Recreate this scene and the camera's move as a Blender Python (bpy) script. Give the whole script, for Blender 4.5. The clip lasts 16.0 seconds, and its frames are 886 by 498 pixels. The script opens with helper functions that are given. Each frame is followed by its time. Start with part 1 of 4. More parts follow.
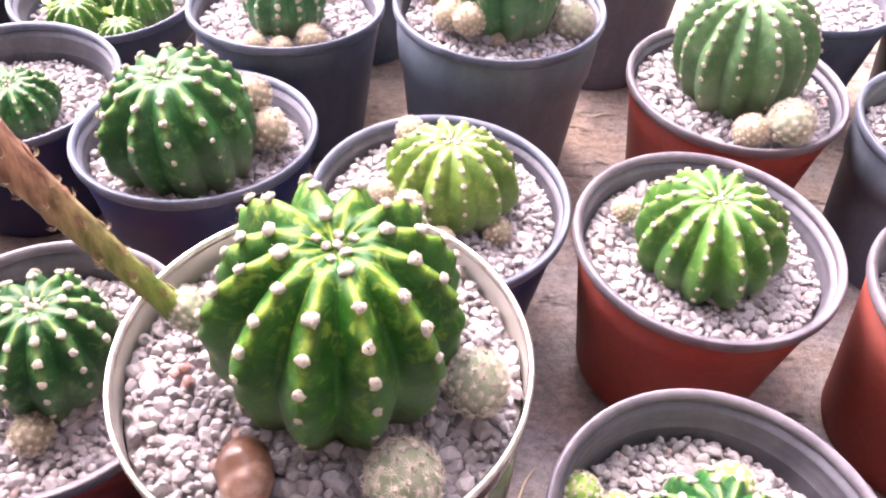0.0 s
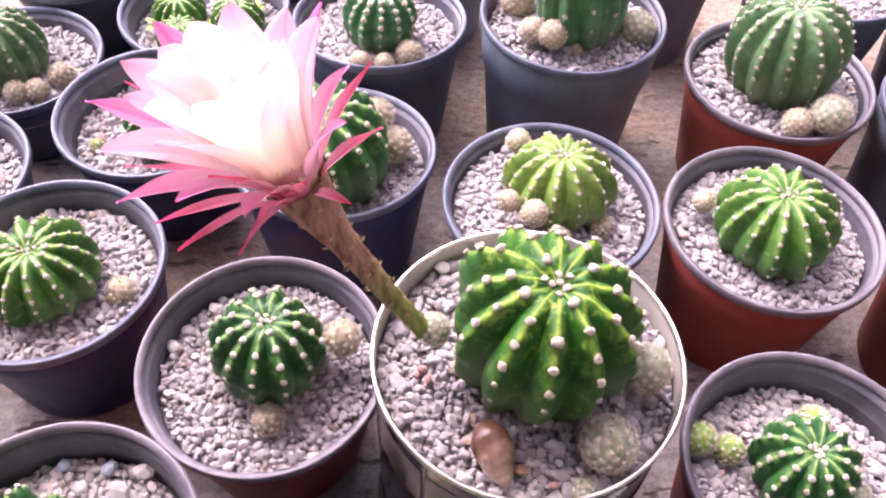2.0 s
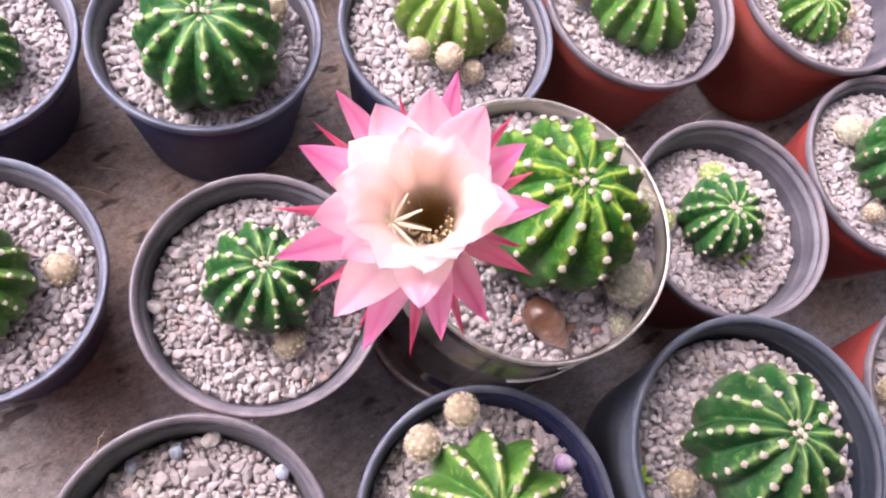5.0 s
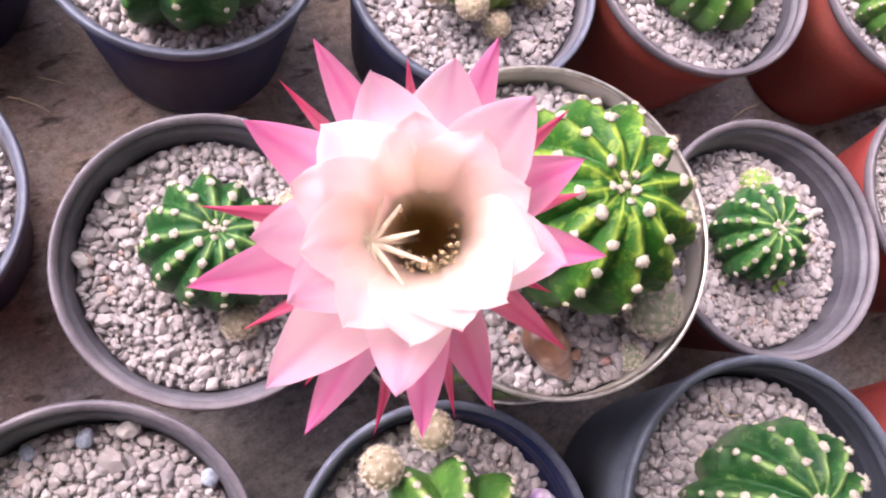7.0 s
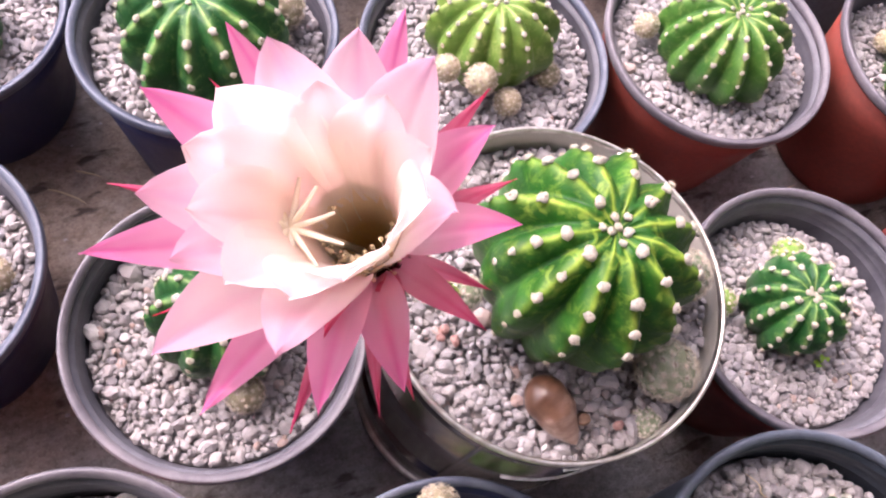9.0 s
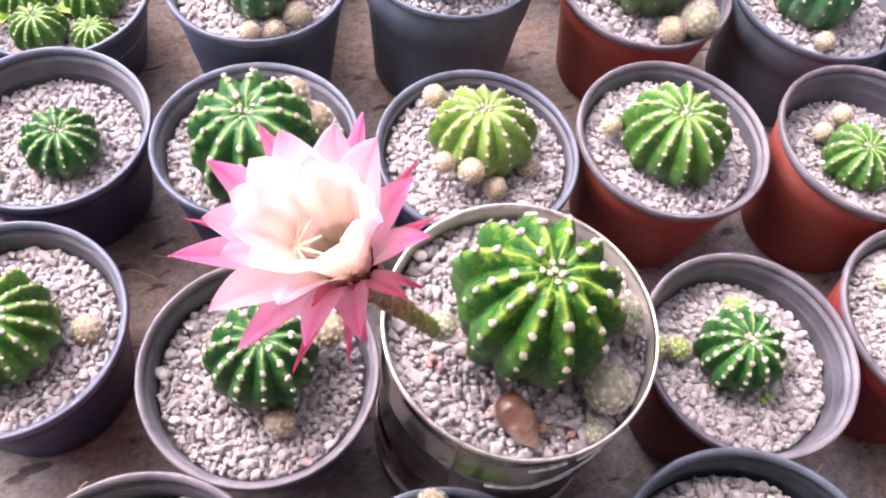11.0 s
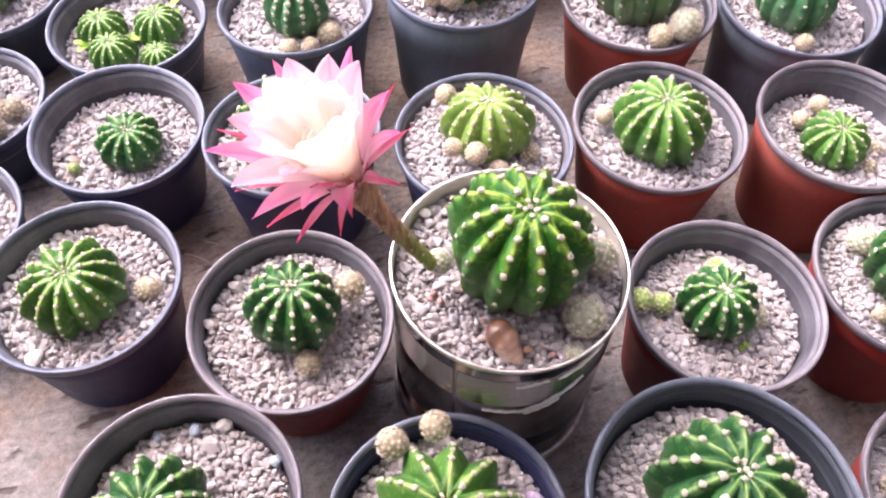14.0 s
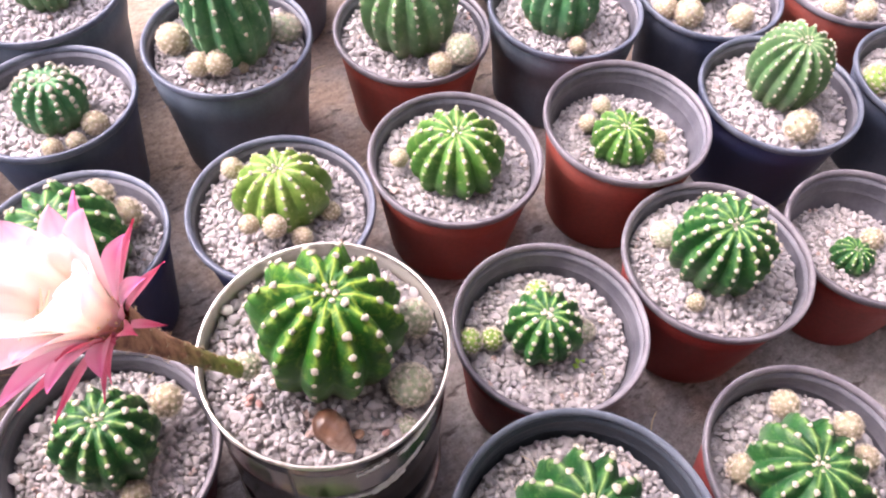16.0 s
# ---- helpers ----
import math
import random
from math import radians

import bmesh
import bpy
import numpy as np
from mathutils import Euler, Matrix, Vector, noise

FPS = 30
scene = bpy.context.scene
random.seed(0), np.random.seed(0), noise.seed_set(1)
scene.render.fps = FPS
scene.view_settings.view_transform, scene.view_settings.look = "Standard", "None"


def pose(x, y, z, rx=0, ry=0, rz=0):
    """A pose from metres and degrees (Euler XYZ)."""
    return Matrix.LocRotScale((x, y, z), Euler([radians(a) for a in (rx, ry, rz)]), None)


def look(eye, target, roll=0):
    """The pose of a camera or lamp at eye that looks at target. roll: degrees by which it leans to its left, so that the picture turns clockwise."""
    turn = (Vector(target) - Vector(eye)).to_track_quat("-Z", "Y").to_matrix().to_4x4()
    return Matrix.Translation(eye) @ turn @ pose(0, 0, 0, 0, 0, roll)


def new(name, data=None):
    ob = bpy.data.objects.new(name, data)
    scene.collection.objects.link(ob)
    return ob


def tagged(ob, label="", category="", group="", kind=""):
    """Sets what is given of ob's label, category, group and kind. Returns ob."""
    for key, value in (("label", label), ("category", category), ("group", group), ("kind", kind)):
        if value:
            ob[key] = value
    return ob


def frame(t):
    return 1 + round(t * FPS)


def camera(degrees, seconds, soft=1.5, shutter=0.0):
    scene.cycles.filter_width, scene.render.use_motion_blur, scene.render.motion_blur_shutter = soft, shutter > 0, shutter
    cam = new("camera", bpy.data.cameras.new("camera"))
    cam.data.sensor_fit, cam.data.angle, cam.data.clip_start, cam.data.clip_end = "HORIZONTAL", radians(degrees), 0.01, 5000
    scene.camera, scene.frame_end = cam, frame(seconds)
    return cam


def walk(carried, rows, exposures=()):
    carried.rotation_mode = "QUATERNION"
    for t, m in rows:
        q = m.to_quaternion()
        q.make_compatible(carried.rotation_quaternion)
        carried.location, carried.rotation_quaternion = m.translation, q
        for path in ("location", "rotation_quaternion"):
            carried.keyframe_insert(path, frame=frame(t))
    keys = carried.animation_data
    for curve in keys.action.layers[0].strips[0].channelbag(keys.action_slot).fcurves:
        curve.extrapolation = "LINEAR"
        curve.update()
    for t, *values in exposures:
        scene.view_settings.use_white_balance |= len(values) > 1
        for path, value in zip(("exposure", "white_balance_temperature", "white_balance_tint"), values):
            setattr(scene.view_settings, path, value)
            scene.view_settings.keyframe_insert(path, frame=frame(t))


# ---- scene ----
# A bench of potted globe cacti; one grows in a tin can and carries an open pink flower.
cam = camera(57.05, 16.0, soft=2.1)
ROWS = [
    (0.0, 0.0219, -0.1151, 0.2693, 43.65, -2.36, 0.19),
    (0.5, -0.0009, -0.1247, 0.2774, 43.95, -1.37, 3.06),
    (1.0, -0.0180, -0.1357, 0.2972, 42.26, -1.19, 1.97),
    (1.5, -0.0284, -0.1470, 0.3204, 40.67, -1.35, -0.63),
    (2.0, -0.0420, -0.1316, 0.3330, 38.33, -1.80, -3.55),
    (2.5, -0.0554, -0.0999, 0.3550, 29.49, -1.54, -5.04),
    (3.0, -0.0548, -0.0947, 0.3959, 24.57, -3.50, -8.71),
    (3.5, -0.0777, -0.0953, 0.4113, 24.34, -6.04, -15.43),
    (4.0, -0.1124, -0.0711, 0.3984, 21.36, -6.02, -23.90),
    (4.5, -0.1223, -0.0546, 0.3841, 19.86, -9.62, -28.38),
    (7.0, -0.1021, -0.0219, 0.3251, 12.35, -14.39, -20.70),
    (7.5, -0.0979, -0.0202, 0.3208, 13.12, -14.41, -20.17),
    (8.0, -0.0892, -0.0259, 0.3150, 16.26, -11.72, -20.49),
    (8.5, -0.0898, -0.0360, 0.3179, 19.43, -10.54, -20.34),
    (9.0, -0.0870, -0.0474, 0.3193, 21.55, -9.10, -20.17),
    (11.5, -0.0884, -0.1199, 0.3789, 31.07, -4.19, -18.67),
    (12.0, -0.0828, -0.1502, 0.3688, 32.33, -3.24, -16.31),
    (12.5, -0.0800, -0.1593, 0.3593, 32.09, -1.39, -18.10),
    (13.0, -0.0815, -0.1581, 0.3668, 33.14, -0.69, -17.97),
    (13.5, -0.0867, -0.1655, 0.3902, 33.29, -0.73, -18.54),
    (14.0, -0.0882, -0.1618, 0.3940, 33.67, -1.31, -17.98),
    (14.5, -0.0871, -0.1618, 0.3957, 33.88, -1.02, -18.47),
    (15.0, -0.0739, -0.1599, 0.3988, 34.74, -1.93, -23.21),
    (15.5, -0.0642, -0.1517, 0.4014, 34.23, -2.51, -30.76),
    (16.0, -0.0544, -0.1430, 0.3993, 34.41, -2.53, -33.61),
]
walk(cam, [(t, pose(x, y, z, rx, ry, rz)) for t, x, y, z, rx, ry, rz in ROWS],
     exposures=[(0.0, 3.02, 6130, 33), (1.0, 2.76, 6030, 37), (2.5, 2.34, 5960, 37), (3.5, 2.28, 5940, 34), (4.5, 2.12, 5980, 30), (7.5, 1.98, 6030, 29.5), (12.5, 2.48, 5980, 27.5), (16.0, 2.44, 6060, 26.5)])

# ---------------------------------------------------------------- light
SUN_EL, SUN_AZ = radians(52), radians(-34)          # height, and turn from north (+y) towards east
world = bpy.data.worlds.new("overcast_sky")
scene.world = world
world.use_nodes = True
wn = world.node_tree
sky = wn.nodes.new("ShaderNodeTexSky")
sky.sky_type = "NISHITA"
sky.sun_disc = False
sky.sun_elevation, sky.sun_rotation = SUN_EL, SUN_AZ
sky.air_density, sky.dust_density, sky.ozone_density = 1.0, 6.0, 0.6
wn.links.new(sky.outputs[0], wn.nodes["Background"].inputs[0])
wn.nodes["Background"].inputs[1].default_value = 0.15
sun_data = bpy.data.lights.new("sun", "SUN")
sun_data.energy, sun_data.angle, sun_data.color = 0.8, radians(80), (1.0, 0.96, 0.90)
sun = new("sun", sun_data)
sun.matrix_world = look((2 * math.sin(SUN_AZ) * math.cos(SUN_EL), 2 * math.cos(SUN_AZ) * math.cos(SUN_EL), 2 * math.sin(SUN_EL)), (0, 0, 0))


# ---------------------------------------------------------------- materials
class Mat:
    """A small node builder round one Principled material."""

    def __init__(self, name, rough=0.6, metal=0.0, spec=0.5):
        self.m = bpy.data.materials.new(name)
        self.m.use_nodes = True
        self.t = self.m.node_tree
        self.b = self.t.nodes["Principled BSDF"]
        self.b.inputs["Roughness"].default_value = rough
        self.b.inputs["Metallic"].default_value = metal
        self.b.inputs["Specular IOR Level"].default_value = spec
        self.co = self.t.nodes.new("ShaderNodeTexCoord").outputs["Object"]

    def node(self, kind, **settings):
        n = self.t.nodes.new(kind)
        for k, v in settings.items():
            n.inputs[k].default_value = v
        return n

    def link(self, a, b):
        self.t.links.new(a, b)
        return self

    def noise(self, scale, detail=4.0, rough=0.55, stretch=None, distort=0.0):
        n = self.node("ShaderNodeTexNoise", Scale=scale, Detail=detail, Roughness=rough, Distortion=distort)
        co = self.co
        if stretch:
            mp = self.node("ShaderNodeMapping", Scale=stretch)
            self.link(co, mp.inputs["Vector"])
            co = mp.outputs[0]
        self.link(co, n.inputs["Vector"])
        return n.outputs["Fac"]

    def ramp(self, fac, *stops):
        n = self.node("ShaderNodeValToRGB")
        while len(n.color_ramp.elements) < len(stops):
            n.color_ramp.elements.new(0.5)
        for e, (p, c) in zip(n.color_ramp.elements, stops):
            e.position = p
            e.color = (*c, 1) if len(c) == 3 else c
        self.link(fac, n.inputs[0])
        return n.outputs[0]

    def mix(self, fac, a, b, blend="MIX"):
        n = self.t.nodes.new("ShaderNodeMix")
        n.data_type, n.blend_type = "RGBA", blend
        for sock, v in ((n.inputs[0], fac), (n.inputs[6], a), (n.inputs[7], b)):
            if isinstance(v, (int, float)):
                sock.default_value = v
            elif isinstance(v, tuple):
                sock.default_value = (*v, 1)
            else:
                self.link(v, sock)
        return n.outputs[2]

    def step(self, fac, lo, hi, a=0.0, b=1.0):
        n = self.node("ShaderNodeMapRange")
        n.inputs["From Min"].default_value, n.inputs["From Max"].default_value = lo, hi
        n.inputs["To Min"].default_value, n.inputs["To Max"].default_value = a, b
        self.link(fac, n.inputs["Value"])
        return n.outputs[0]

    def math(self, op, a, b=0.0):
        n = self.t.nodes.new("ShaderNodeMath")
        n.operation = op
        for sock, v in zip(n.inputs, (a, b)):
            if isinstance(v, (int, float)):
                sock.default_value = v
            else:
                self.link(v, sock)
        return n.outputs[0]

    def attr(self, name):
        n = self.t.nodes.new("ShaderNodeAttribute")
        n.attribute_name = name
        return n.outputs["Fac"]

    def colour(self, sock):
        if isinstance(sock, tuple):
            self.b.inputs["Base Color"].default_value = (*sock, 1)
        else:
            self.link(sock, self.b.inputs["Base Color"])
        return self

    def rough(self, sock):
        return self.link(sock, self.b.inputs["Roughness"])

    def bump(self, height, strength=0.3, distance=0.0005):
        n = self.node("ShaderNodeBump", Strength=strength, Distance=distance)
        self.link(height, n.inputs["Height"])
        return self.link(n.outputs[0], self.b.inputs["Normal"])

    def thin_light(self, share, tint):
        """Light that passes through a thin leaf or petal."""
        tr = self.t.nodes.new("ShaderNodeBsdfTranslucent")
        if isinstance(tint, tuple):
            tr.inputs[0].default_value = (*tint, 1)
        else:
            self.link(tint, tr.inputs[0])
        mx = self.t.nodes.new("ShaderNodeMixShader")
        mx.inputs[0].default_value = share
        self.link(self.b.outputs[0], mx.inputs[1]).link(tr.outputs[0], mx.inputs[2])
        return self.link(mx.outputs[0], self.t.nodes["Material Output"].inputs[0])


def plastic(name, col, rough=0.42, dusty=(0.30, 0.27, 0.27), dust=0.35):
    """Worn nursery plastic with dust and water marks."""
    m = Mat(name, rough)
    film = m.noise(38, 6, 0.65, (1, 1, 0.45))
    fine = m.noise(420, 3)
    d = m.step(film, 0.42, 0.78, 0.0, dust)
    base = m.mix(m.step(fine, 0.3, 0.7), tuple(c * 0.85 for c in col), tuple(min(1, c * 1.15) for c in col))
    m.colour(m.mix(d, base, dusty))
    m.rough(m.step(film, 0.3, 0.75, rough - 0.08, rough + 0.25))
    return m.bump(m.noise(900, 2), 0.12, 0.0003).m


BLACK = plastic("black_plastic", (0.030, 0.040, 0.066), 0.46, (0.19, 0.21, 0.27), 0.36)
NAVY = plastic("blue_black_plastic", (0.008, 0.013, 0.056), 0.48, (0.11, 0.125, 0.22), 0.18)
CHARCOAL = plastic("charcoal_plastic", (0.062, 0.080, 0.104), 0.46, (0.20, 0.23, 0.27), 0.62)
TERRACOTTA = plastic("terracotta_plastic", (0.200, 0.029, 0.017), 0.52, (0.31, 0.15, 0.12), 0.26)
OXBLOOD = plastic("oxblood_plastic", (0.175, 0.018, 0.014), 0.50, (0.26, 0.12, 0.11), 0.18)
SLATE = plastic("slate_plastic", (0.078, 0.094, 0.125), 0.52, (0.26, 0.29, 0.33), 0.3)
DEEP_SLATE = plastic("dark_slate_plastic", (0.030, 0.040, 0.058), 0.55, (0.12, 0.14, 0.17), 0.22)
INNER = plastic("grey_inner_plastic", (0.072, 0.071, 0.088), 0.54, (0.30, 0.293, 0.325), 0.46)
LIP_BLUE = plastic("worn_blue_grey_lip_plastic", (0.055, 0.065, 0.098), 0.44, (0.28, 0.305, 0.355), 0.40)
LIP = plastic("worn_lip_plastic", (0.088, 0.079, 0.094), 0.44, (0.36, 0.33, 0.345), 0.42)


def make_gravel():
    m = Mat("pumice_gravel", 0.9, spec=0.25)
    isl = m.t.nodes.new("ShaderNodeNewGeometry").outputs["Random Per Island"]
    tone = m.ramp(isl, (0.0, (0.232, 0.216, 0.226)), (0.14, (0.268, 0.250, 0.256)), (0.24, (0.296, 0.274, 0.274)), (0.5, (0.334, 0.308, 0.305)),
                  (0.72, (0.366, 0.338, 0.332)), (0.80, (0.348, 0.330, 0.334)), (0.975, (0.440, 0.412, 0.402)), (0.988, (0.330, 0.232, 0.200)), (1.0, (0.410, 0.322, 0.286)))
    speck = m.noise(1500, 4, 0.7)
    blot = m.noise(260, 3)
    c = m.mix(m.step(speck, 0.50, 0.72, 0, 0.55), tone, (0.25, 0.225, 0.225))
    c = m.mix(m.step(blot, 0.45, 0.75, 0, 0.40), c, (0.425, 0.398, 0.393))
    m.colour(c)
    return m.bump(m.math("ADD", speck, m.math("MULTIPLY", m.noise(500, 3), 1.5)), 0.55, 0.0005).m


GRAVEL = make_gravel()


def make_soil():
    m = Mat("dark_potting_grit", 0.95, spec=0.2)
    m.colour(m.ramp(m.noise(700, 5, 0.7), (0.3, (0.20, 0.18, 0.175)), (0.7, (0.42, 0.385, 0.37))))
    return m.bump(m.noise(600, 4), 0.8, 0.001).m


SOIL = make_soil()


def cactus_skin(name, deep, mid, pale, mottled=0.0):
    """Green skin: deeper in the furrows, pale along the rib crests, corky near the ground."""
    m = Mat(name, 0.42, spec=0.24)
    crest, age = m.attr("crest"), m.attr("age")
    big, fine = m.noise(70, 4), m.noise(650, 4, 0.6)
    g = m.mix(m.step(big, 0.36, 0.62), deep, mid)
    blot = m.noise(230, 5, 0.68, distort=0.5)
    g = m.mix(m.step(blot, 0.54, 0.70, 0, 0.26), g, pale)
    g = m.mix(m.step(blot, 0.32, 0.46, 0.22, 0.0), g, tuple(0.6 * q for q in deep))
    if mottled:
        spots = m.noise(210, 3, 0.55, distort=0.8)
        g = m.mix(m.math("MULTIPLY", m.step(spots, 0.55, 0.66, 0, mottled), m.step(age, 0.25, 0.6, 1.0, 0.0)), g, pale)
    line = m.math("MULTIPLY", m.step(crest, 0.76, 1.0), m.math("MULTIPLY", m.step(age, 0.22, 0.62, 0.80, 0.10), m.step(m.noise(260, 4, 0.65), 0.36, 0.64, 0.15, 1.0)))
    g = m.mix(m.math("MULTIPLY", m.step(crest, 0.45, 0.95), m.step(age, 0.10, 0.55, 0.28, 0.0)), g, pale)
    g = m.mix(line, g, pale)
    g = m.mix(m.math("MULTIPLY", m.step(m.noise(45, 3), 0.40, 0.65), m.step(age, 0.50, 0.90, 0.0, 0.55)), g, (0.20, 0.25, 0.18))
    cork = m.math("MULTIPLY", m.step(age, 0.80, 1.0), m.step(m.noise(180, 4), 0.35, 0.7, 0.1, 0.8))
    g = m.mix(cork, g, (0.20, 0.17, 0.10))
    g = m.mix(m.step(fine, 0.55, 0.8, 0, 0.12), g, pale)
    m.colour(g)
    m.rough(m.step(fine, 0.3, 0.7, 0.42, 0.60))
    m.b.inputs["Subsurface Weight"].default_value = 0.12
    m.b.inputs["Subsurface Radius"].default_value = (0.3, 1.0, 0.15)
    m.b.inputs["Subsurface Scale"].default_value = 0.003
    return m.bump(m.math("ADD", m.noise(150, 3), m.math("MULTIPLY", m.noise(900, 3), 0.3)), 0.35, 0.0012).m


SKIN_BRIGHT = cactus_skin("vivid_green_skin", (0.006, 0.052, 0.005), (0.016, 0.102, 0.007), (0.34, 0.46, 0.055), 0.40)
SKIN_LIME = cactus_skin("lime_green_skin", (0.068, 0.138, 0.020), (0.120, 0.205, 0.030), (0.50, 0.54, 0.20))
SKIN_MID = cactus_skin("mid_green_skin", (0.023, 0.090, 0.013), (0.053, 0.148, 0.019), (0.46, 0.54, 0.18))
SKIN_DARK = cactus_skin("dark_green_skin", (0.005, 0.043, 0.011), (0.012, 0.076, 0.015), (0.30, 0.44, 0.13))
SKIN_FOREST = cactus_skin("forest_green_skin", (0.007, 0.055, 0.013), (0.018, 0.098, 0.020), (0.32, 0.46, 0.13))
SKIN_JADE = cactus_skin("jade_green_skin", (0.028, 0.110, 0.044), (0.052, 0.165, 0.062), (0.38, 0.48, 0.27))
SKIN_DULL = cactus_skin("dull_green_skin", (0.045, 0.108, 0.040), (0.080, 0.160, 0.060), (0.34, 0.37, 0.21))


def wool(name, light, dark):
    m = Mat(name, 0.95, spec=0.15)
    n = m.noise(4.2, 3, 0.6)
    m.colour(m.ramp(n, (0.36, dark), (0.46, light), (1.0, light)))
    return m.bump(m.noise(9, 2), 0.6, 0.12).m


WOOL = wool("white_wool", (0.68, 0.64, 0.54), (0.33, 0.28, 0.23))
WOOL_OLD = wool("cream_wool", (0.60, 0.52, 0.41), (0.25, 0.19, 0.13))
SPINE = Mat("straw_spines", 0.6)
SPINE.colour((0.60, 0.50, 0.33))
SPINE = SPINE.m
PUP_TAN = cactus_skin("tan_offset_skin", (0.20, 0.170, 0.10), (0.30, 0.255, 0.165), (0.58, 0.52, 0.39))
PUP_GREEN = cactus_skin("green_offset_skin", (0.09, 0.20, 0.03), (0.20, 0.33, 0.06), (0.62, 0.66, 0.24))
PUP_GREY = cactus_skin("grey_green_offset_skin", (0.18, 0.235, 0.13), (0.30, 0.335, 0.22), (0.62, 0.61, 0.50))


def petal_mat(name, root, tip, start=0.42):
    """Silky petal: pale at the root, pink towards the tip, faint veins along it."""
    m = Mat(name, 0.5, spec=0.3)
    along, side = m.attr("along"), m.attr("side")
    vein = m.noise(60, 3, 0.6, (1, 1, 1))
    f = m.math("ADD", m.step(along, start, 1.03), m.step(vein, 0.3, 0.7, -0.12, 0.12))
    f = m.math("ADD", f, m.step(side, 0.0, 0.35, 0.22, 0.0))
    c = m.mix(m.step(f, 0.05, 0.95), root, tip)
    m.colour(c)
    m.b.inputs["Sheen Weight"].default_value = 0.15
    return m.bump(m.noise(700, 2), 0.08, 0.0003).thin_light(0.66, c).m


PETAL = petal_mat("pale_pink_petal", (0.98, 0.93, 0.88), (0.94, 0.54, 0.71))
PETAL_IN = petal_mat("cream_pink_petal", (0.985, 0.942, 0.875), (0.97, 0.80, 0.79))
PETAL_MID = petal_mat("pink_petal", (0.95, 0.66, 0.78), (0.90, 0.21, 0.50), 0.25)
PETAL_OUT = petal_mat("rose_petal", (0.86, 0.34, 0.47), (0.70, 0.08, 0.20), 0.30)


def tube_mat():
    m = Mat("brown_flower_tube", 0.7)
    a = m.attr("along")
    streak = m.noise(380, 4, 0.65, (1, 1, 0.16))
    warm = m.mix(m.step(streak, 0.35, 0.65), (0.12, 0.042, 0.024), (0.43, 0.23, 0.14))
    green = m.mix(m.step(streak, 0.35, 0.65), (0.10, 0.16, 0.025), (0.26, 0.30, 0.06))
    m.colour(m.mix(m.step(a, 0.10, 0.58), green, warm))
    return m.bump(streak, 0.6, 0.0006).m


TUBE = tube_mat()
THROAT = Mat("olive_throat", 0.6)
THROAT.colour(THROAT.ramp(THROAT.attr("along"), (0.0, (0.42, 0.25, 0.07)), (0.36, (0.70, 0.47, 0.18)), (0.60, (0.92, 0.78, 0.50)), (1.0, (0.96, 0.90, 0.76))))
THROAT = THROAT.m
STIGMA = Mat("cream_stigma", 0.7)
STIGMA.colour((0.95, 0.91, 0.74))
STIGMA = STIGMA.thin_light(0.2, (0.9, 0.85, 0.6)).m
ANTHER = Mat("cream_anther", 0.9)
ANTHER.colour((0.92, 0.82, 0.56))
ANTHER = ANTHER.m


def tin_mat():
    m = Mat("tinplate", 0.22, 1.0)
    smear = m.noise(45, 5, 0.6, (1, 1, 0.35))
    fine = m.noise(500, 3, 0.6, (1, 1, 0.15))
    m.colour(m.mix(m.step(smear, 0.35, 0.7), (0.20, 0.180, 0.176), (0.36, 0.33, 0.315)))
    m.rough(m.math("ADD", m.step(smear, 0.3, 0.7, 0.09, 0.20), m.step(fine, 0.3, 0.7, 0.0, 0.08)))
    return m.bump(fine, 0.1, 0.0003).m


def tin_inner_mat():
    m = Mat("lacquered_tin", 0.45, 0.35)
    rust = m.noise(150, 5, 0.7)
    c = m.mix(m.step(m.noise(30, 3), 0.3, 0.7), (0.46, 0.44, 0.39), (0.58, 0.56, 0.50))
    m.colour(m.mix(m.step(rust, 0.66, 0.74), c, (0.22, 0.12, 0.06)))
    return m.m


TIN, TIN_IN = tin_mat(), tin_inner_mat()
TIN_RIM = Mat("bright_tin_rim", 0.32, 0.95)
TIN_RIM.colour(TIN_RIM.ramp(TIN_RIM.noise(240, 4), (0.35, (0.50, 0.45, 0.40)), (0.6, (0.74, 0.71, 0.66))))
TIN_RIM = TIN_RIM.m
PAPER = Mat("glue_and_paper_residue", 0.85)
PAPER.colour(PAPER.ramp(PAPER.noise(300, 4), (0.3, (0.72, 0.71, 0.70)), (0.7, (0.90, 0.89, 0.88))))
PAPER = PAPER.m


def shell_mat(name, a, b, c):
    m = Mat(name, 0.32)
    n = m.noise(130, 4, 0.6, (0.4, 1, 1))
    f = m.math("ADD", n, m.step(m.attr("along"), 0.45, 1.0, -0.08, 0.30))
    m.colour(m.ramp(f, (0.3, a), (0.52, b), (0.78, c)))
    return m.bump(m.noise(700, 2), 0.15, 0.0003).m


SHELL = shell_mat("brown_shell", (0.075, 0.034, 0.019), (0.145, 0.076, 0.047), (0.42, 0.31, 0.26))
SHELL_PURPLE = shell_mat("purple_white_shell", (0.30, 0.16, 0.38), (0.62, 0.50, 0.66), (0.85, 0.80, 0.82))
LEAF = Mat("weed_leaf", 0.5)
LEAF.colour(LEAF.mix(LEAF.noise(200), (0.10, 0.30, 0.02), (0.40, 0.52, 0.06)))
LEAF = LEAF.thin_light(0.25, (0.3, 0.5, 0.05)).m
STRAW = Mat("dry_straw", 0.8)
STRAW.colour((0.50, 0.40, 0.25))
STRAW = STRAW.m


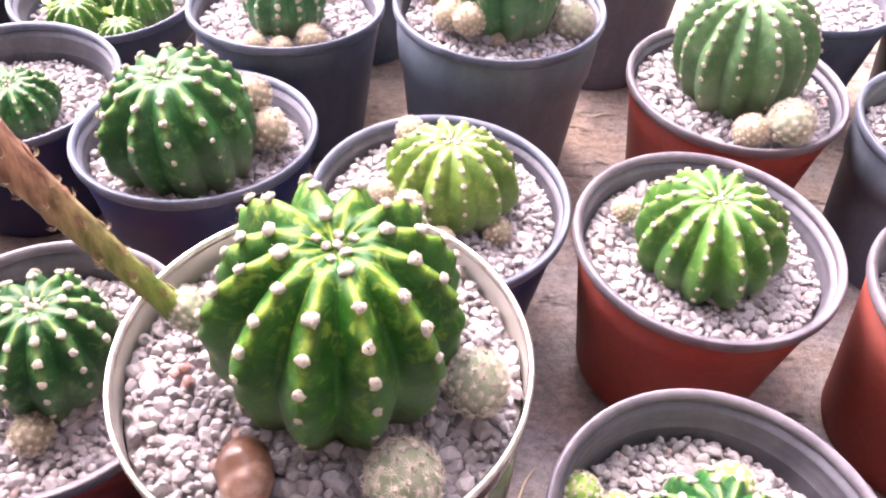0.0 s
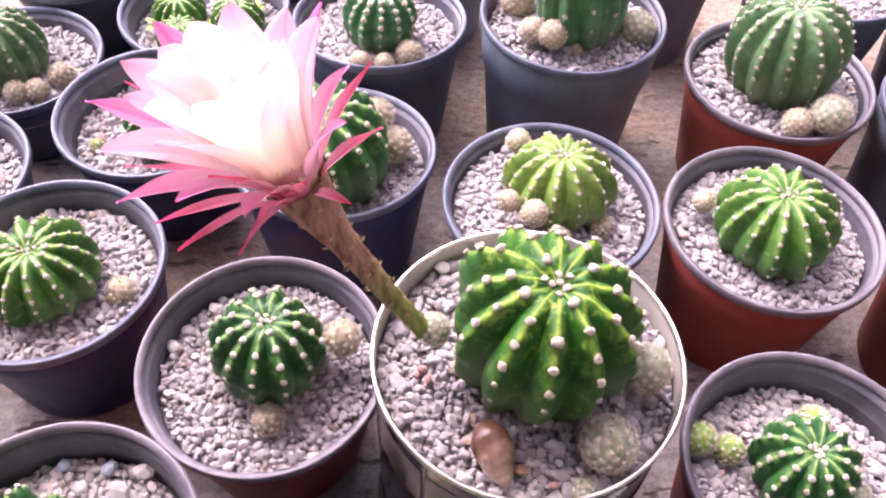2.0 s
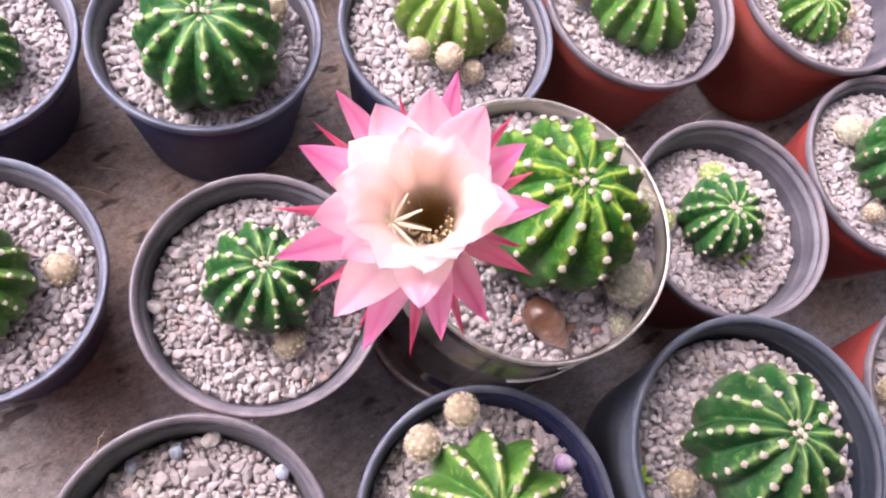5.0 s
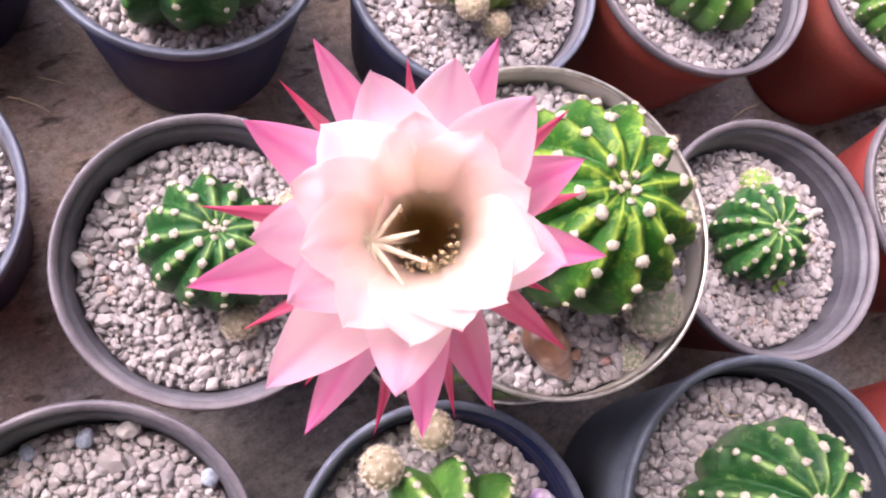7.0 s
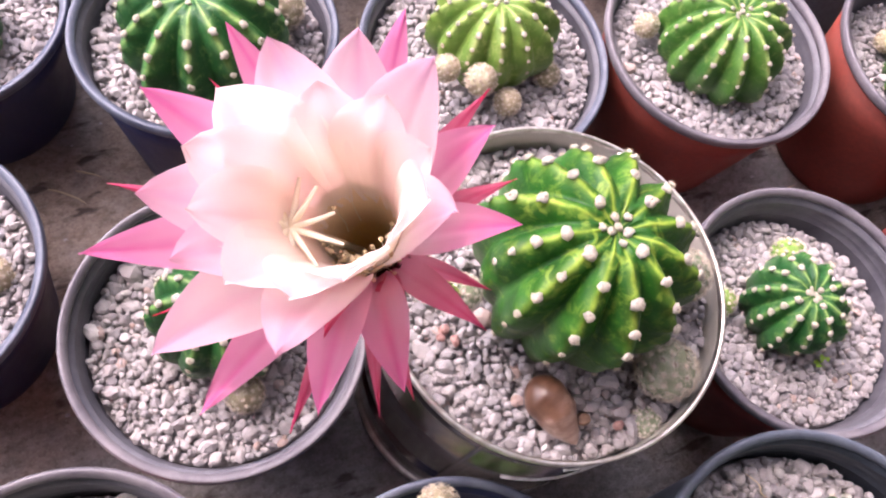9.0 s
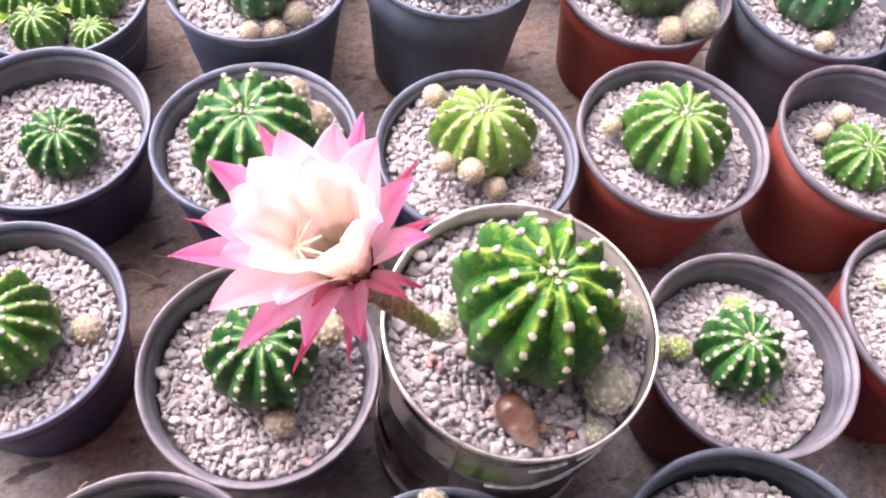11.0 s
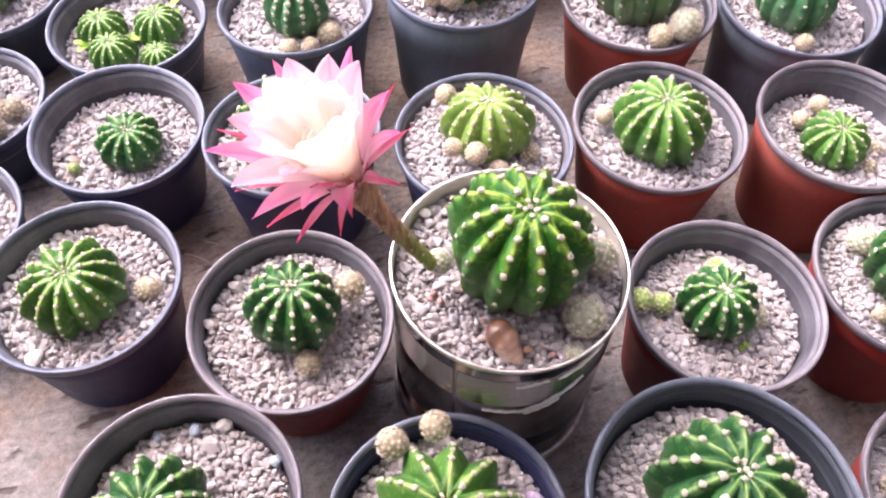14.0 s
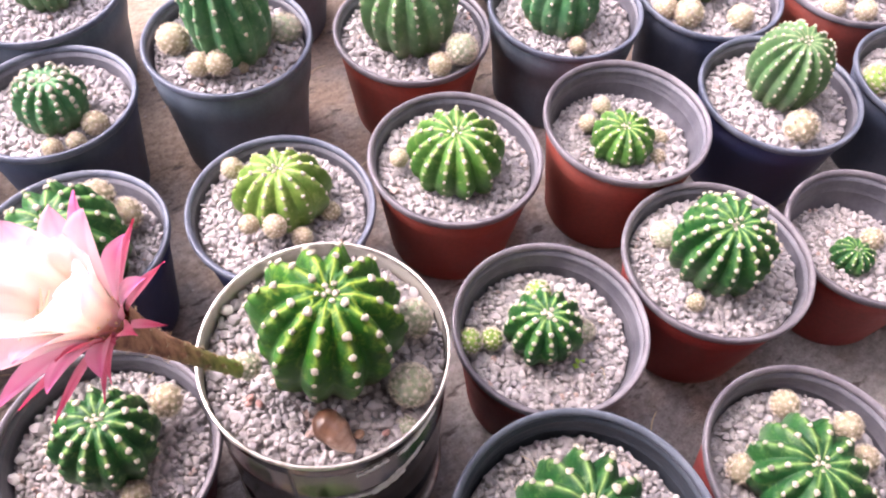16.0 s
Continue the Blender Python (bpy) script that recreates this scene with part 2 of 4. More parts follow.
def ground_mat():
    """Weathered, dirty bench top: grey, fibrous, browned in patches, with pits and grit."""
    m = Mat("weathered_bench_top", 0.9, spec=0.25)
    big = m.noise(7, 4, 0.6)
    patch = m.noise(28, 5, 0.65)
    fibre = m.noise(190, 6, 0.72, (0.75, 1.1, 1))
    grit = m.noise(900, 4, 0.7)
    pits = m.noise(95, 3, 0.5, (0.45, 1.2, 1))
    grey = m.mix(m.step(fibre, 0.32, 0.68), (0.145, 0.136, 0.131), (0.31, 0.294, 0.284))
    brown = m.mix(m.step(fibre, 0.32, 0.68), (0.19, 0.138, 0.098), (0.43, 0.335, 0.255))
    sep = m.t.nodes.new("ShaderNodeSeparateXYZ")
    m.link(m.co, sep.inputs[0])
    # y ramp: browner at the back; the darker near grey paints in shade between pots
    worn = m.math("ADD", m.math("ADD", big, m.math("MULTIPLY", patch, 0.5)), m.step(sep.outputs[1], -0.02, 0.24, -0.20, 0.14))
    c = m.mix(m.step(worn, 0.60, 0.90), grey, brown)
    c = m.mix(m.step(patch, 0.52, 0.72, 0, 0.6), c, (0.16, 0.135, 0.125))
    c = m.mix(m.step(grit, 0.56, 0.74, 0, 0.5), c, (0.50, 0.47, 0.45))
    crumb = m.noise(330, 6, 0.78)
    c = m.mix(m.step(crumb, 0.50, 0.64, 0, 0.50), c, (0.085, 0.062, 0.047))
    c = m.mix(m.step(pits, 0.62, 0.68, 0, 0.85), c, (0.06, 0.048, 0.042))
    m.colour(c)
    h = m.math("ADD", m.math("MULTIPLY", fibre, 0.8), m.math("ADD", m.math("MULTIPLY", grit, 0.35), m.math("MULTIPLY", crumb, -0.9)))
    return m.bump(m.math("SUBTRACT", h, m.step(pits, 0.62, 0.72, 0, 0.8)), 0.8, 0.0022).m


BENCH = ground_mat()


# ---------------------------------------------------------------- mesh helpers
def mesh(name, verts, faces, mats, smooth=True, slots=None, floats=None):
    me = bpy.data.meshes.new(name)
    me.from_pydata([tuple(map(float, v)) for v in verts], [], [tuple(map(int, f)) for f in faces])
    for mt in (mats if isinstance(mats, (list, tuple)) else [mats]):
        me.materials.append(mt)
    n = len(me.polygons)
    me.polygons.foreach_set("use_smooth", [smooth] * n)
    if slots is not None:
        me.polygons.foreach_set("material_index", [int(s) for s in slots])
    for k, vals in (floats or {}).items():
        at = me.attributes.new(k, "FLOAT", "POINT")
        at.data.foreach_set("value", [float(v) for v in vals])
    me.update()
    return me


def child(name, me, parent, m=None, label=""):
    ob = new(name, me)
    ob.parent = parent
    if m is not None:
        ob.matrix_basis = m
    return tagged(ob, label)


def thing(name, m, label, category, group="", kind=""):
    ob = new(name)
    ob.empty_display_size = 0.02
    ob.matrix_basis = m
    return tagged(ob, label, category, group, kind)


def spin(profile, n, wobble=None, close=False):
    """Verts and quads of a profile [(r, z), ...] turned about z. wobble(angle, i) adds to r."""
    verts, faces = [], []
    k = len(profile)
    for j in range(n):
        a = 2 * math.pi * j / n
        for i, (r, z) in enumerate(profile):
            rr = r + (wobble(a, i) if wobble else 0.0)
            verts.append((rr * math.cos(a), rr * math.sin(a), z))
    for j in range(n):
        for i in range(k if close else k - 1):
            a, b = j * k + i, j * k + (i + 1) % k
            c, d = ((j + 1) % n) * k + (i + 1) % k, ((j + 1) % n) * k + i
            faces.append((a, d, c, b))
    return verts, faces


def ico(level):
    bm = bmesh.new()
    bmesh.ops.create_icosphere(bm, subdivisions=level, radius=1.0)
    v = np.array([p.co[:] for p in bm.verts])
    f = np.array([[p.index for p in q.verts] for q in bm.faces])
    bm.free()
    return v, f


ICO1, ICO2, ICO3 = ico(1), ico(2), ico(3)


def tube_along(points, radii, n=8, caps=True):
    """A round tube along a list of points."""
    pts = [Vector(p) for p in points]
    verts, faces = [], []
    ref = None
    for i, p in enumerate(pts):
        d = (pts[min(i + 1, len(pts) - 1)] - pts[max(i - 1, 0)]).normalized()
        if ref is None:
            ref = d.orthogonal().normalized()
        ref = (ref - d * ref.dot(d)).normalized()
        o = d.cross(ref)
        for j in range(n):
            a = 2 * math.pi * j / n
            verts.append(p + (ref * math.cos(a) + o * math.sin(a)) * radii[i])
    for i in range(len(pts) - 1):
        for j in range(n):
            faces.append((i * n + j, i * n + (j + 1) % n, (i + 1) * n + (j + 1) % n, (i + 1) * n + j))
    if caps:
        faces.append(tuple(range(n - 1, -1, -1)))
        faces.append(tuple(range((len(pts) - 1) * n, len(pts) * n)))
    return verts, faces


def joined(pieces):
    """Several (verts, faces) as one."""
    verts, faces = [], []
    for v, f in pieces:
        o = len(verts)
        verts += [tuple(p) for p in v]
        faces += [tuple(int(i) + o for i in q) for q in f]
    return verts, faces


# ---------------------------------------------------------------- bench
def build_bench():
    n, half = 40, 12.0
    xs = np.sign(np.linspace(-1, 1, n + 1)) * np.abs(np.linspace(-1, 1, n + 1)) ** 3 * half
    verts = [(x, y, 0.0) for y in xs for x in xs]
    faces = [(j * (n + 1) + i, j * (n + 1) + i + 1, (j + 1) * (n + 1) + i + 1, (j + 1) * (n + 1) + i) for j in range(n) for i in range(n)]
    ob = new("ground", mesh("ground", verts, faces, BENCH))
    tagged(ob, "weathered grey brown bench top, pitted, dusty and stained", "ground", kind="structure")


build_bench()


def build_light_blockers():
    """Unseen plain slabs added to hold back sky light; the first stands behind the near side."""
    m = Mat("blocker_grey", 0.9, spec=0.2)
    m.colour(m.ramp(m.noise(9, 6, 0.6), (0.3, (0.16, 0.155, 0.15)), (0.7, (0.24, 0.23, 0.22))))
    m.bump(m.noise(160, 4), 0.4, 0.002)
    x, y0, y1, h = 2.2, -0.50, -0.38, 1.6
    v = [(sx * x, y, z) for z in (0.0, h) for y in (y0, y1) for sx in (-1, 1)]
    f = [(0, 1, 5, 4), (3, 2, 6, 7), (2, 0, 4, 6), (1, 3, 7, 5), (4, 5, 7, 6)]
    tagged(new("unseen_blocker_south", mesh("unseen_blocker_south", v, f, m.m, smooth=False)), "unseen plain grey wall added to shade the near side", "wall", kind="structure")
    # unseen slab added at the east end, darkens the right side and the can's reflections
    v = [(wx, wy, z) for z in (0.0, 2.2) for wy in (y1, 1.60) for wx in (0.54, 0.66)]
    f = [(0, 1, 5, 4), (3, 2, 6, 7), (2, 0, 4, 6), (1, 3, 7, 5), (4, 5, 7, 6)]
    tagged(new("unseen_blocker_east", mesh("unseen_blocker_east", v, f, m.m, smooth=False)), "unseen plain grey wall added to darken the right side", "wall", kind="structure")
    # unseen overhead slab added to shade the near left pots, open towards the light
    y2, z0, z1 = 0.17, 0.58, 0.64
    x2 = 0.02
    v = [(wx, y, z) for z in (z0, z1) for y in (y1, y2) for wx in (-x, x2)]
    f = [(0, 2, 3, 1), (4, 5, 7, 6), (0, 1, 5, 4), (3, 2, 6, 7), (2, 0, 4, 6), (1, 3, 7, 5)]
    tagged(new("ceiling", mesh("ceiling", v, f, m.m, smooth=False)), "unseen grey slab added overhead to shade the near left pots", "ceiling", kind="structure")


build_light_blockers()


# ---------------------------------------------------------------- pots
def pot_meshes(r, h, taper, outer, band, inside=None):
    """Body and rolled lip of a thin nursery pot, r at the lip, with ring lines and a ledge inside."""
    w = 0.0011
    rb = r * taper
    ro = r - 0.0016
    at = lambda f: rb + (ro - rb) * f
    prof = [(rb * 0.55, 0.0018), (rb - 0.002, 0.0018), (rb - 0.0012, 0.0), (rb - 0.0002, 0.0004), (rb + 0.0004, 0.002)]
    prof += [(at(f), h * f) for f in (0.12, 0.3, 0.5)]
    if band:
        prof += [(at(0.66), h * 0.66), (at(0.68) + 0.0012, h * 0.68), (at(0.8) + 0.0012, h * 0.8)]
    else:
        prof += [(at(0.72), h * 0.72)]
    prof += [(ro, h - 0.004)]
    out_n = len(prof)
    ins = lambda d: at(1 - d / h) - w - 0.0004
    prof += [(ro - w, h - 0.0035)]
    for d, k in ((0.0060, 0.00026), (0.0098, 0.00014), (0.0135, 0.00022)):
        prof += [(ins(d) - 0.0001, h - d + 0.0005), (ins(d) - k, h - d + 0.0002), (ins(d) - k, h - d - 0.0003), (ins(d) - k * 0.45, h - d - 0.0006)]
    prof += [(ins(0.022) - 0.0004, h - 0.022), (ins(h * 0.5) - 0.001, h * 0.5), (rb - 0.004, 0.006), (rb * 0.55, 0.006)]
    v, f = spin(prof, 72)
    k = len(prof)
    body = mesh("pot_wall", v, f, [outer, inside or INNER], slots=[0 if i % (k - 1) < out_n - 1 else 1 for i in range(len(f))])
    lip = [(ro - w, h - 0.0036), (ro - w - 0.0004, h - 0.0012), (ro + 0.0001, h - 0.0002), (ro + 0.0009, h), (r - 0.0004, h - 0.0004), (r, h - 0.0014),
           (r - 0.0001, h - 0.0034), (r - 0.0006, h - 0.0043), (ro + 0.0002, h - 0.0044)]
    lv, lf = spin(lip, 96, close=True)
    return body, mesh("pot_rim", lv, lf, SLATE if outer is SLATE else LIP_BLUE if outer in (NAVY, BLACK, CHARCOAL) else LIP)


POTS = {}


def pot(key, x, y, h, r, outer, label, tilt=(0, 0), taper=0.74, band=False, deep=0.012, inside=None):
    ob = thing("plant_pot", pose(x, y, 0, tilt[0], tilt[1]) @ pose(0, 0, 0, 0, 0, 37 * len(POTS)), label, "plant pot", "nursery pots on the bench")
    body, rim = pot_meshes(r, h, taper, outer, band, inside)
    child("wall", body, ob)
    child("rim", rim, ob, label="greyish worn plastic rolled rim")
    POTS[key] = (x, y, h, r, deep, tilt)
    return ob


# ---------------------------------------------------------------- gravel
def gravel(key, seed, size=0.0021, near=True, r_in=None, level=None, mound=0.0015):
    """A bed of pumice chips that fills the pot to a little below the lip."""
    x, y, h, r, deep, tilt = POTS[key]
    rng = np.random.default_rng(seed)
    z0 = h - deep if level is None else level
    rad = (r - 0.0046 - 0.13 * deep) if r_in is None else r_in
    verts, faces, count = [], [], 0
    for layer in (0, 1):
        pts, rs = np.zeros((0, 2)), np.zeros(0)
        for _ in range(6000 if near else 3000):
            s = size * (0.46 + 0.95 * rng.random() ** 1.9) * (1.7 if rng.random() < 0.012 else 1.0)
            q = (rng.random(2) * 2 - 1) * rad
            if np.hypot(*q) > rad - s * 0.6:
                continue
            if len(rs) and np.min(np.hypot(*(pts - q).T) - 0.70 * (rs + s)) < 0:
                continue
            pts, rs = np.vstack([pts, q]), np.append(rs, s)
        base_v, base_f = ICO2 if near and layer == 1 else ICO1
        for (px, py), s in zip(pts, rs):
            d = rng.normal(size=(8, 3))
            d /= np.linalg.norm(d, axis=1)[:, None]
            k = base_v @ d.T
            cut = np.minimum(1.0, np.min(np.where(k > 0.05, (0.56 + 0.30 * rng.random(8)) / np.maximum(k, 0.05), 9), axis=1))
            v = base_v * cut[:, None] * (1 + 0.02 * rng.normal(size=(len(base_v), 1)))
            v = v * (s * 1.22 * np.array([1.10 + 0.30 * rng.random(), 1.0, 0.78 + 0.25 * rng.random()]))
            rot = np.array(Euler((rng.normal() * 0.5, rng.normal() * 0.5, rng.random() * 6.28)).to_matrix())
            zz = z0 - 0.0006 - (0.0012 if layer == 0 else 0) + mound * (1 - (np.hypot(px, py) / rad) ** 2) + rng.normal() * 0.0006
            verts.append(v @ rot.T + (px, py, zz))
            faces.append(base_f + count)
            count += len(base_v)
    me = mesh("gravel", np.vstack(verts), np.vstack(faces), GRAVEL, smooth=False)
    ob = new("gravel", me)
    ob.matrix_basis = pose(x, y, 0, tilt[0], tilt[1], 0)
    tagged(ob, "bed of small pale grey pumice chips filling the pot", "gravel", kind="stuff")
    disc = [(0.0001, z0 - 0.0012), (rad * 0.5, z0 - 0.0014), (rad, z0 - 0.0022), (rad + 0.0010, z0 - 0.006), (rad * 0.5, z0 - 0.008)]
    sv, sf = spin(disc, 40)
    so = new("potting_soil", mesh("potting_soil", sv, sf, SOIL))
    so.matrix_basis = pose(x, y, 0, tilt[0], tilt[1], 0)
    tagged(so, "dark gritty potting soil under the gravel", "soil", kind="stuff")


# ---------------------------------------------------------------- cacti
def areole_mesh(seed, mat, long=0.0):
    """A felted disc with a brown bud scar in it and short stubby spines; old ones carry longer grey spines."""
    rng = np.random.default_rng(seed)
    v, f = ICO2
    v = v * (1 + 0.15 * rng.normal(size=(len(v), 1)))
    v = v * (1.0, 1.0 + 0.25 * rng.random(), 0.58)
    spot = np.array((0.15 * rng.normal(), 0.15 * rng.normal(), 0.62))
    slot = [1 if np.linalg.norm(v[list(q)].mean(axis=0) - spot) < (0.24 if seed % 2 else 0.0) else 0 for q in f]
    spines = []
    for i in range(5):
        a, t = i * 1.26 + rng.random(), 0.5 + 0.5 * rng.random()
        d = np.array((math.cos(a) * t, math.sin(a) * t, 0.55 if long else 0.75))
        d /= np.linalg.norm(d)
        tip = d * (1.10 + 0.22 * rng.random() + long * rng.random())
        spines.append(tube_along([d * 0.45, tip], [0.10 if not long else 0.07, 0.025], 3, False))
    vv, ff = joined([(v, f)] + spines)
    return mesh("areole", vv, ff, [mat, SCAR, SPINE_GREY if long else SPINE], slots=slot + [2] * (len(ff) - len(f)))


SCAR = Mat("brown_areole_scar", 0.8)
SCAR.colour((0.16, 0.105, 0.06))
SCAR = SCAR.m
SPINE_GREY = Mat("grey_spines", 0.7)
SPINE_GREY.colour((0.50, 0.45, 0.37))
SPINE_GREY = SPINE_GREY.m
AREOLES = [areole_mesh(i, WOOL) for i in range(5)]
AREOLES_OLD = [areole_mesh(10 + i, WOOL_OLD, 2.2) for i in range(4)]


def rib_radius(g, depth, high, edge):
    """Radius factor at the ridge wave g (1 on the crest, 0 in the furrow); crests are acute high up and round low down."""
    u = math.sqrt((1 - g) ** 2 + 0.0024) - 0.049
    return 1 - depth * max(u, 0.0) ** (edge + 0.40 * (1 - high))


def cactus(x, y, z, R, H, ribs, skin, label, turn=0.0, lean=(0, 0), depth=0.30, woolly=1.0, rows=7, knobby=1.0, old=0.3, waist=0.37, edge=1.05):
    """A ribbed globe: radius R, height H above the gravel at z, widest at its waist, with a tuft of wool at each areole."""
    ob = thing("cactus", pose(x, y, z, lean[0], lean[1], turn), label, "cactus", "globe cacti in pots")
    rng = np.random.default_rng(int(abs(x * 7919 + y * 104729) * 1000))
    per, nv = 12, 40
    nu = ribs * per
    low = -0.62
    ph = [low + (math.pi / 2 - low) * (i / nv) ** 0.92 for i in range(nv + 1)]
    off = [0.5 * (j % 2) * 0.7 + 0.3 * rng.random() for j in range(ribs)]
    swell = [1 + 0.035 * rng.normal() for j in range(ribs)]

    def section(p):
        rho = 1.045 * R * math.cos(p) ** 0.80 if p < math.pi / 2 - 1e-6 else 0.0
        if p < 0:
            rho = 1.045 * R * math.cos(p * 1.18)
        zz = H * waist + (H * (1 - waist) if p > 0 else H * waist * 1.89) * math.sin(p)
        return rho, zz - 0.13 * R * math.exp(-((rho / (0.30 * R)) ** 2))

    def lobes(j, p):
        """Phase of the swellings along rib j: whole numbers are areoles."""
        return (math.pi / 2 - p) / (math.pi / 2 + 0.30) * rows + off[j]

    verts, crest, age = [], [], []
    for i, p in enumerate(ph):
        rho, zz = section(p)
        for j in range(nu):
            a = 2 * math.pi * j / nu
            w = j / per
            rib = int(w + 0.5) % ribs
            g = abs(((w + 0.5) % 1.0) * 2 - 1)
            g = 1 - g
            knob = 0.5 + 0.5 * math.cos(2 * math.pi * lobes(rib, p))
            near_top = max(0.0, math.sin(p))
            k = rib_radius(g, depth * (0.46 + 0.74 * near_top), near_top, edge) + knobby * g ** 1.8 * (0.036 + 0.03 * near_top) * (knob - 0.5) + 0.012 * math.sin(5.1 * p + 2.3 * rib) * math.sin(11 * a + 7 * p + x * 900)
            k *= 1 + (swell[rib] - 1) * g
            rr = rho * k
            lift = knobby * g ** 3 * knob * 0.03 * R * near_top
            verts.append((rr * math.cos(a), rr * math.sin(a), zz + lift))
            crest.append(g)
            age.append((math.pi / 2 - p) / (math.pi / 2 - low))
    faces = [(i * nu + j, i * nu + (j + 1) % nu, (i + 1) * nu + (j + 1) % nu, (i + 1) * nu + j) for i in range(nv) for j in range(nu)]
    child("body", mesh("cactus_body", verts, faces, skin, floats={"crest": crest, "age": age}), ob)
    for j in range(ribs):
        a = 2 * math.pi * j / ribs
        k0 = math.ceil(off[j] + 0.25)
        for k in range(k0, rows + 1):
            p = math.pi / 2 - (k - off[j]) / rows * (math.pi / 2 + 0.30)
            if p < -0.30 or p > (1.40 if j % 3 == 0 else 1.22):
                continue
            rho, zz = section(p)
            e = 0.03
            r2, z2 = section(p + e)
            r1, z1 = section(p - e)
            top = max(0.0, math.sin(p))
            rr = rho * (1 + (0.013 + 0.014 * top) * (0.2 + 0.8 * knobby)) * swell[j]
            zz += 0.03 * R * top * knobby
            n = Vector((z2 - z1, 0, r1 - r2)).normalized()
            if n.x < 0 and p < 1.2:
                n = -n
            m = Matrix.Rotation(a, 4, "Z") @ Matrix.Translation((rr, 0, zz)) @ n.to_track_quat("Z", "Y").to_matrix().to_4x4()
            s = woolly * R * (0.027 + 0.018 * top) * (0.85 + 0.3 * rng.random())
            pool = AREOLES_OLD if (p < 0.10 or (p < 0.35 and rng.random() < old)) else AREOLES
            child("areole", pool[int(rng.integers(len(pool)))], ob, m @ pose(0, 0, 0, 0, 0, rng.random() * 360) @ Matrix.Diagonal((s, s, s, 1)))
    # young areoles crowd round the growing point
    for t in range(7):
        rr, q = R * 0.17 * math.sqrt((t + 0.2) / 7), t * 2.4 + rng.random()
        zt = section(math.acos(min(1.0, (rr / R) ** 1.25)))[1] + 0.02 * R
        s = max(woolly, 1.1) * R * (0.026 + 0.012 * rng.random())
        child("areole", AREOLES[t % 4], ob, Matrix.Translation((rr * math.cos(q), rr * math.sin(q), zt)) @ pose(0, 0, 0, 12 * rng.normal(), 12 * rng.normal(), 57 * t) @ Matrix.Diagonal((s, s, s, 1)))
    return ob


def pup_meshes(skin, seed, warts=90, spines=9, length=0.22):
    """A spiny little offset: knobbly ball of radius 1, and its coat of wool and spines."""
    rng = np.random.default_rng(seed)
    v, f = ICO3
    gold = math.pi * (3 - math.sqrt(5))
    cen = np.array([(math.sqrt(1 - q * q) * math.cos(gold * i), math.sqrt(1 - q * q) * math.sin(gold * i), q)
                    for i in range(warts) for q in [1 - 1.75 * (i + 0.5) / warts]])
    d = np.max(v @ cen.T, axis=1)
    w = 3.2 / warts
    bump = np.clip((d - 1 + w) / w, 0, 1)
    vv = v * (0.88 + 0.12 * bump)[:, None] * (1 + 0.015 * rng.normal(size=(len(v), 1)))
    ball = mesh("offset_ball", vv, f, skin, floats={"crest": bump, "age": 0.35 - 0.3 * v[:, 2]})
    tufts, n0 = [], 0
    for c in cen:
        c = c + 0.03 * rng.normal(size=3)
        c /= np.linalg.norm(c)
        tufts.append((ICO1[0] * (0.72 / math.sqrt(warts)) * (0.8 + 0.5 * rng.random()) + c * 0.99, ICO1[1]))
    n0 = sum(len(q[1]) for q in tufts)
    for c in cen:
        side = np.cross(c, rng.normal(size=3))
        side /= np.linalg.norm(side)
        oth = np.cross(c, side)
        for q in range(spines):
            t = 6.283 * (q + 0.5 * rng.random()) / spines
            e = c * 0.45 + side * math.cos(t) + oth * math.sin(t)
            e /= np.linalg.norm(e)
            tufts.append(tube_along([c * 0.99, c * 1.0 + e * length * (0.7 + 0.6 * rng.random())], [0.015, 0.006], 3, False))
    tv, tf = joined(tufts)
    return ball, mesh("offset_coat", tv, tf, [WOOL_OLD if seed in (1, 4) else WOOL, SPINE_PALE], slots=[0] * n0 + [1] * (len(tf) - n0))


SPINE_PALE = Mat("pale_spines", 0.7)
SPINE_PALE.colour((0.68, 0.60, 0.48))
SPINE_PALE = SPINE_PALE.m
PUP_CREAM = cactus_skin("cream_offset_skin", (0.28, 0.225, 0.14), (0.40, 0.335, 0.22), (0.66, 0.59, 0.45))
PUPS = {"tan": pup_meshes(PUP_TAN, 1, 58, 9, 0.24), "cream": pup_meshes(PUP_CREAM, 4, 84, 8, 0.16), "green": pup_meshes(PUP_GREEN, 2, 60), "grey": pup_meshes(PUP_GREY, 3, 70, 13, 0.25)}


def pup(parent, x, y, z, r, kind="tan", tall=1.0):
    """An offset beside its mother plant, at a place in the world."""
    ball, tufts = PUPS[kind]
    inv = parent.matrix_basis.inverted()
    m = inv @ pose(x, y, z, 0, 0, (x * 9000) % 360) @ Matrix.Diagonal((r, r, r * tall, 1))
    ob = child("offset", ball, parent, m, {"tan": "tan spiny round offset", "cream": "cream woolly round offset", "green": "yellow green spiny offset", "grey": "grey green woolly offset"}[kind])
    child("spine_coat", tufts, ob)
    return ob


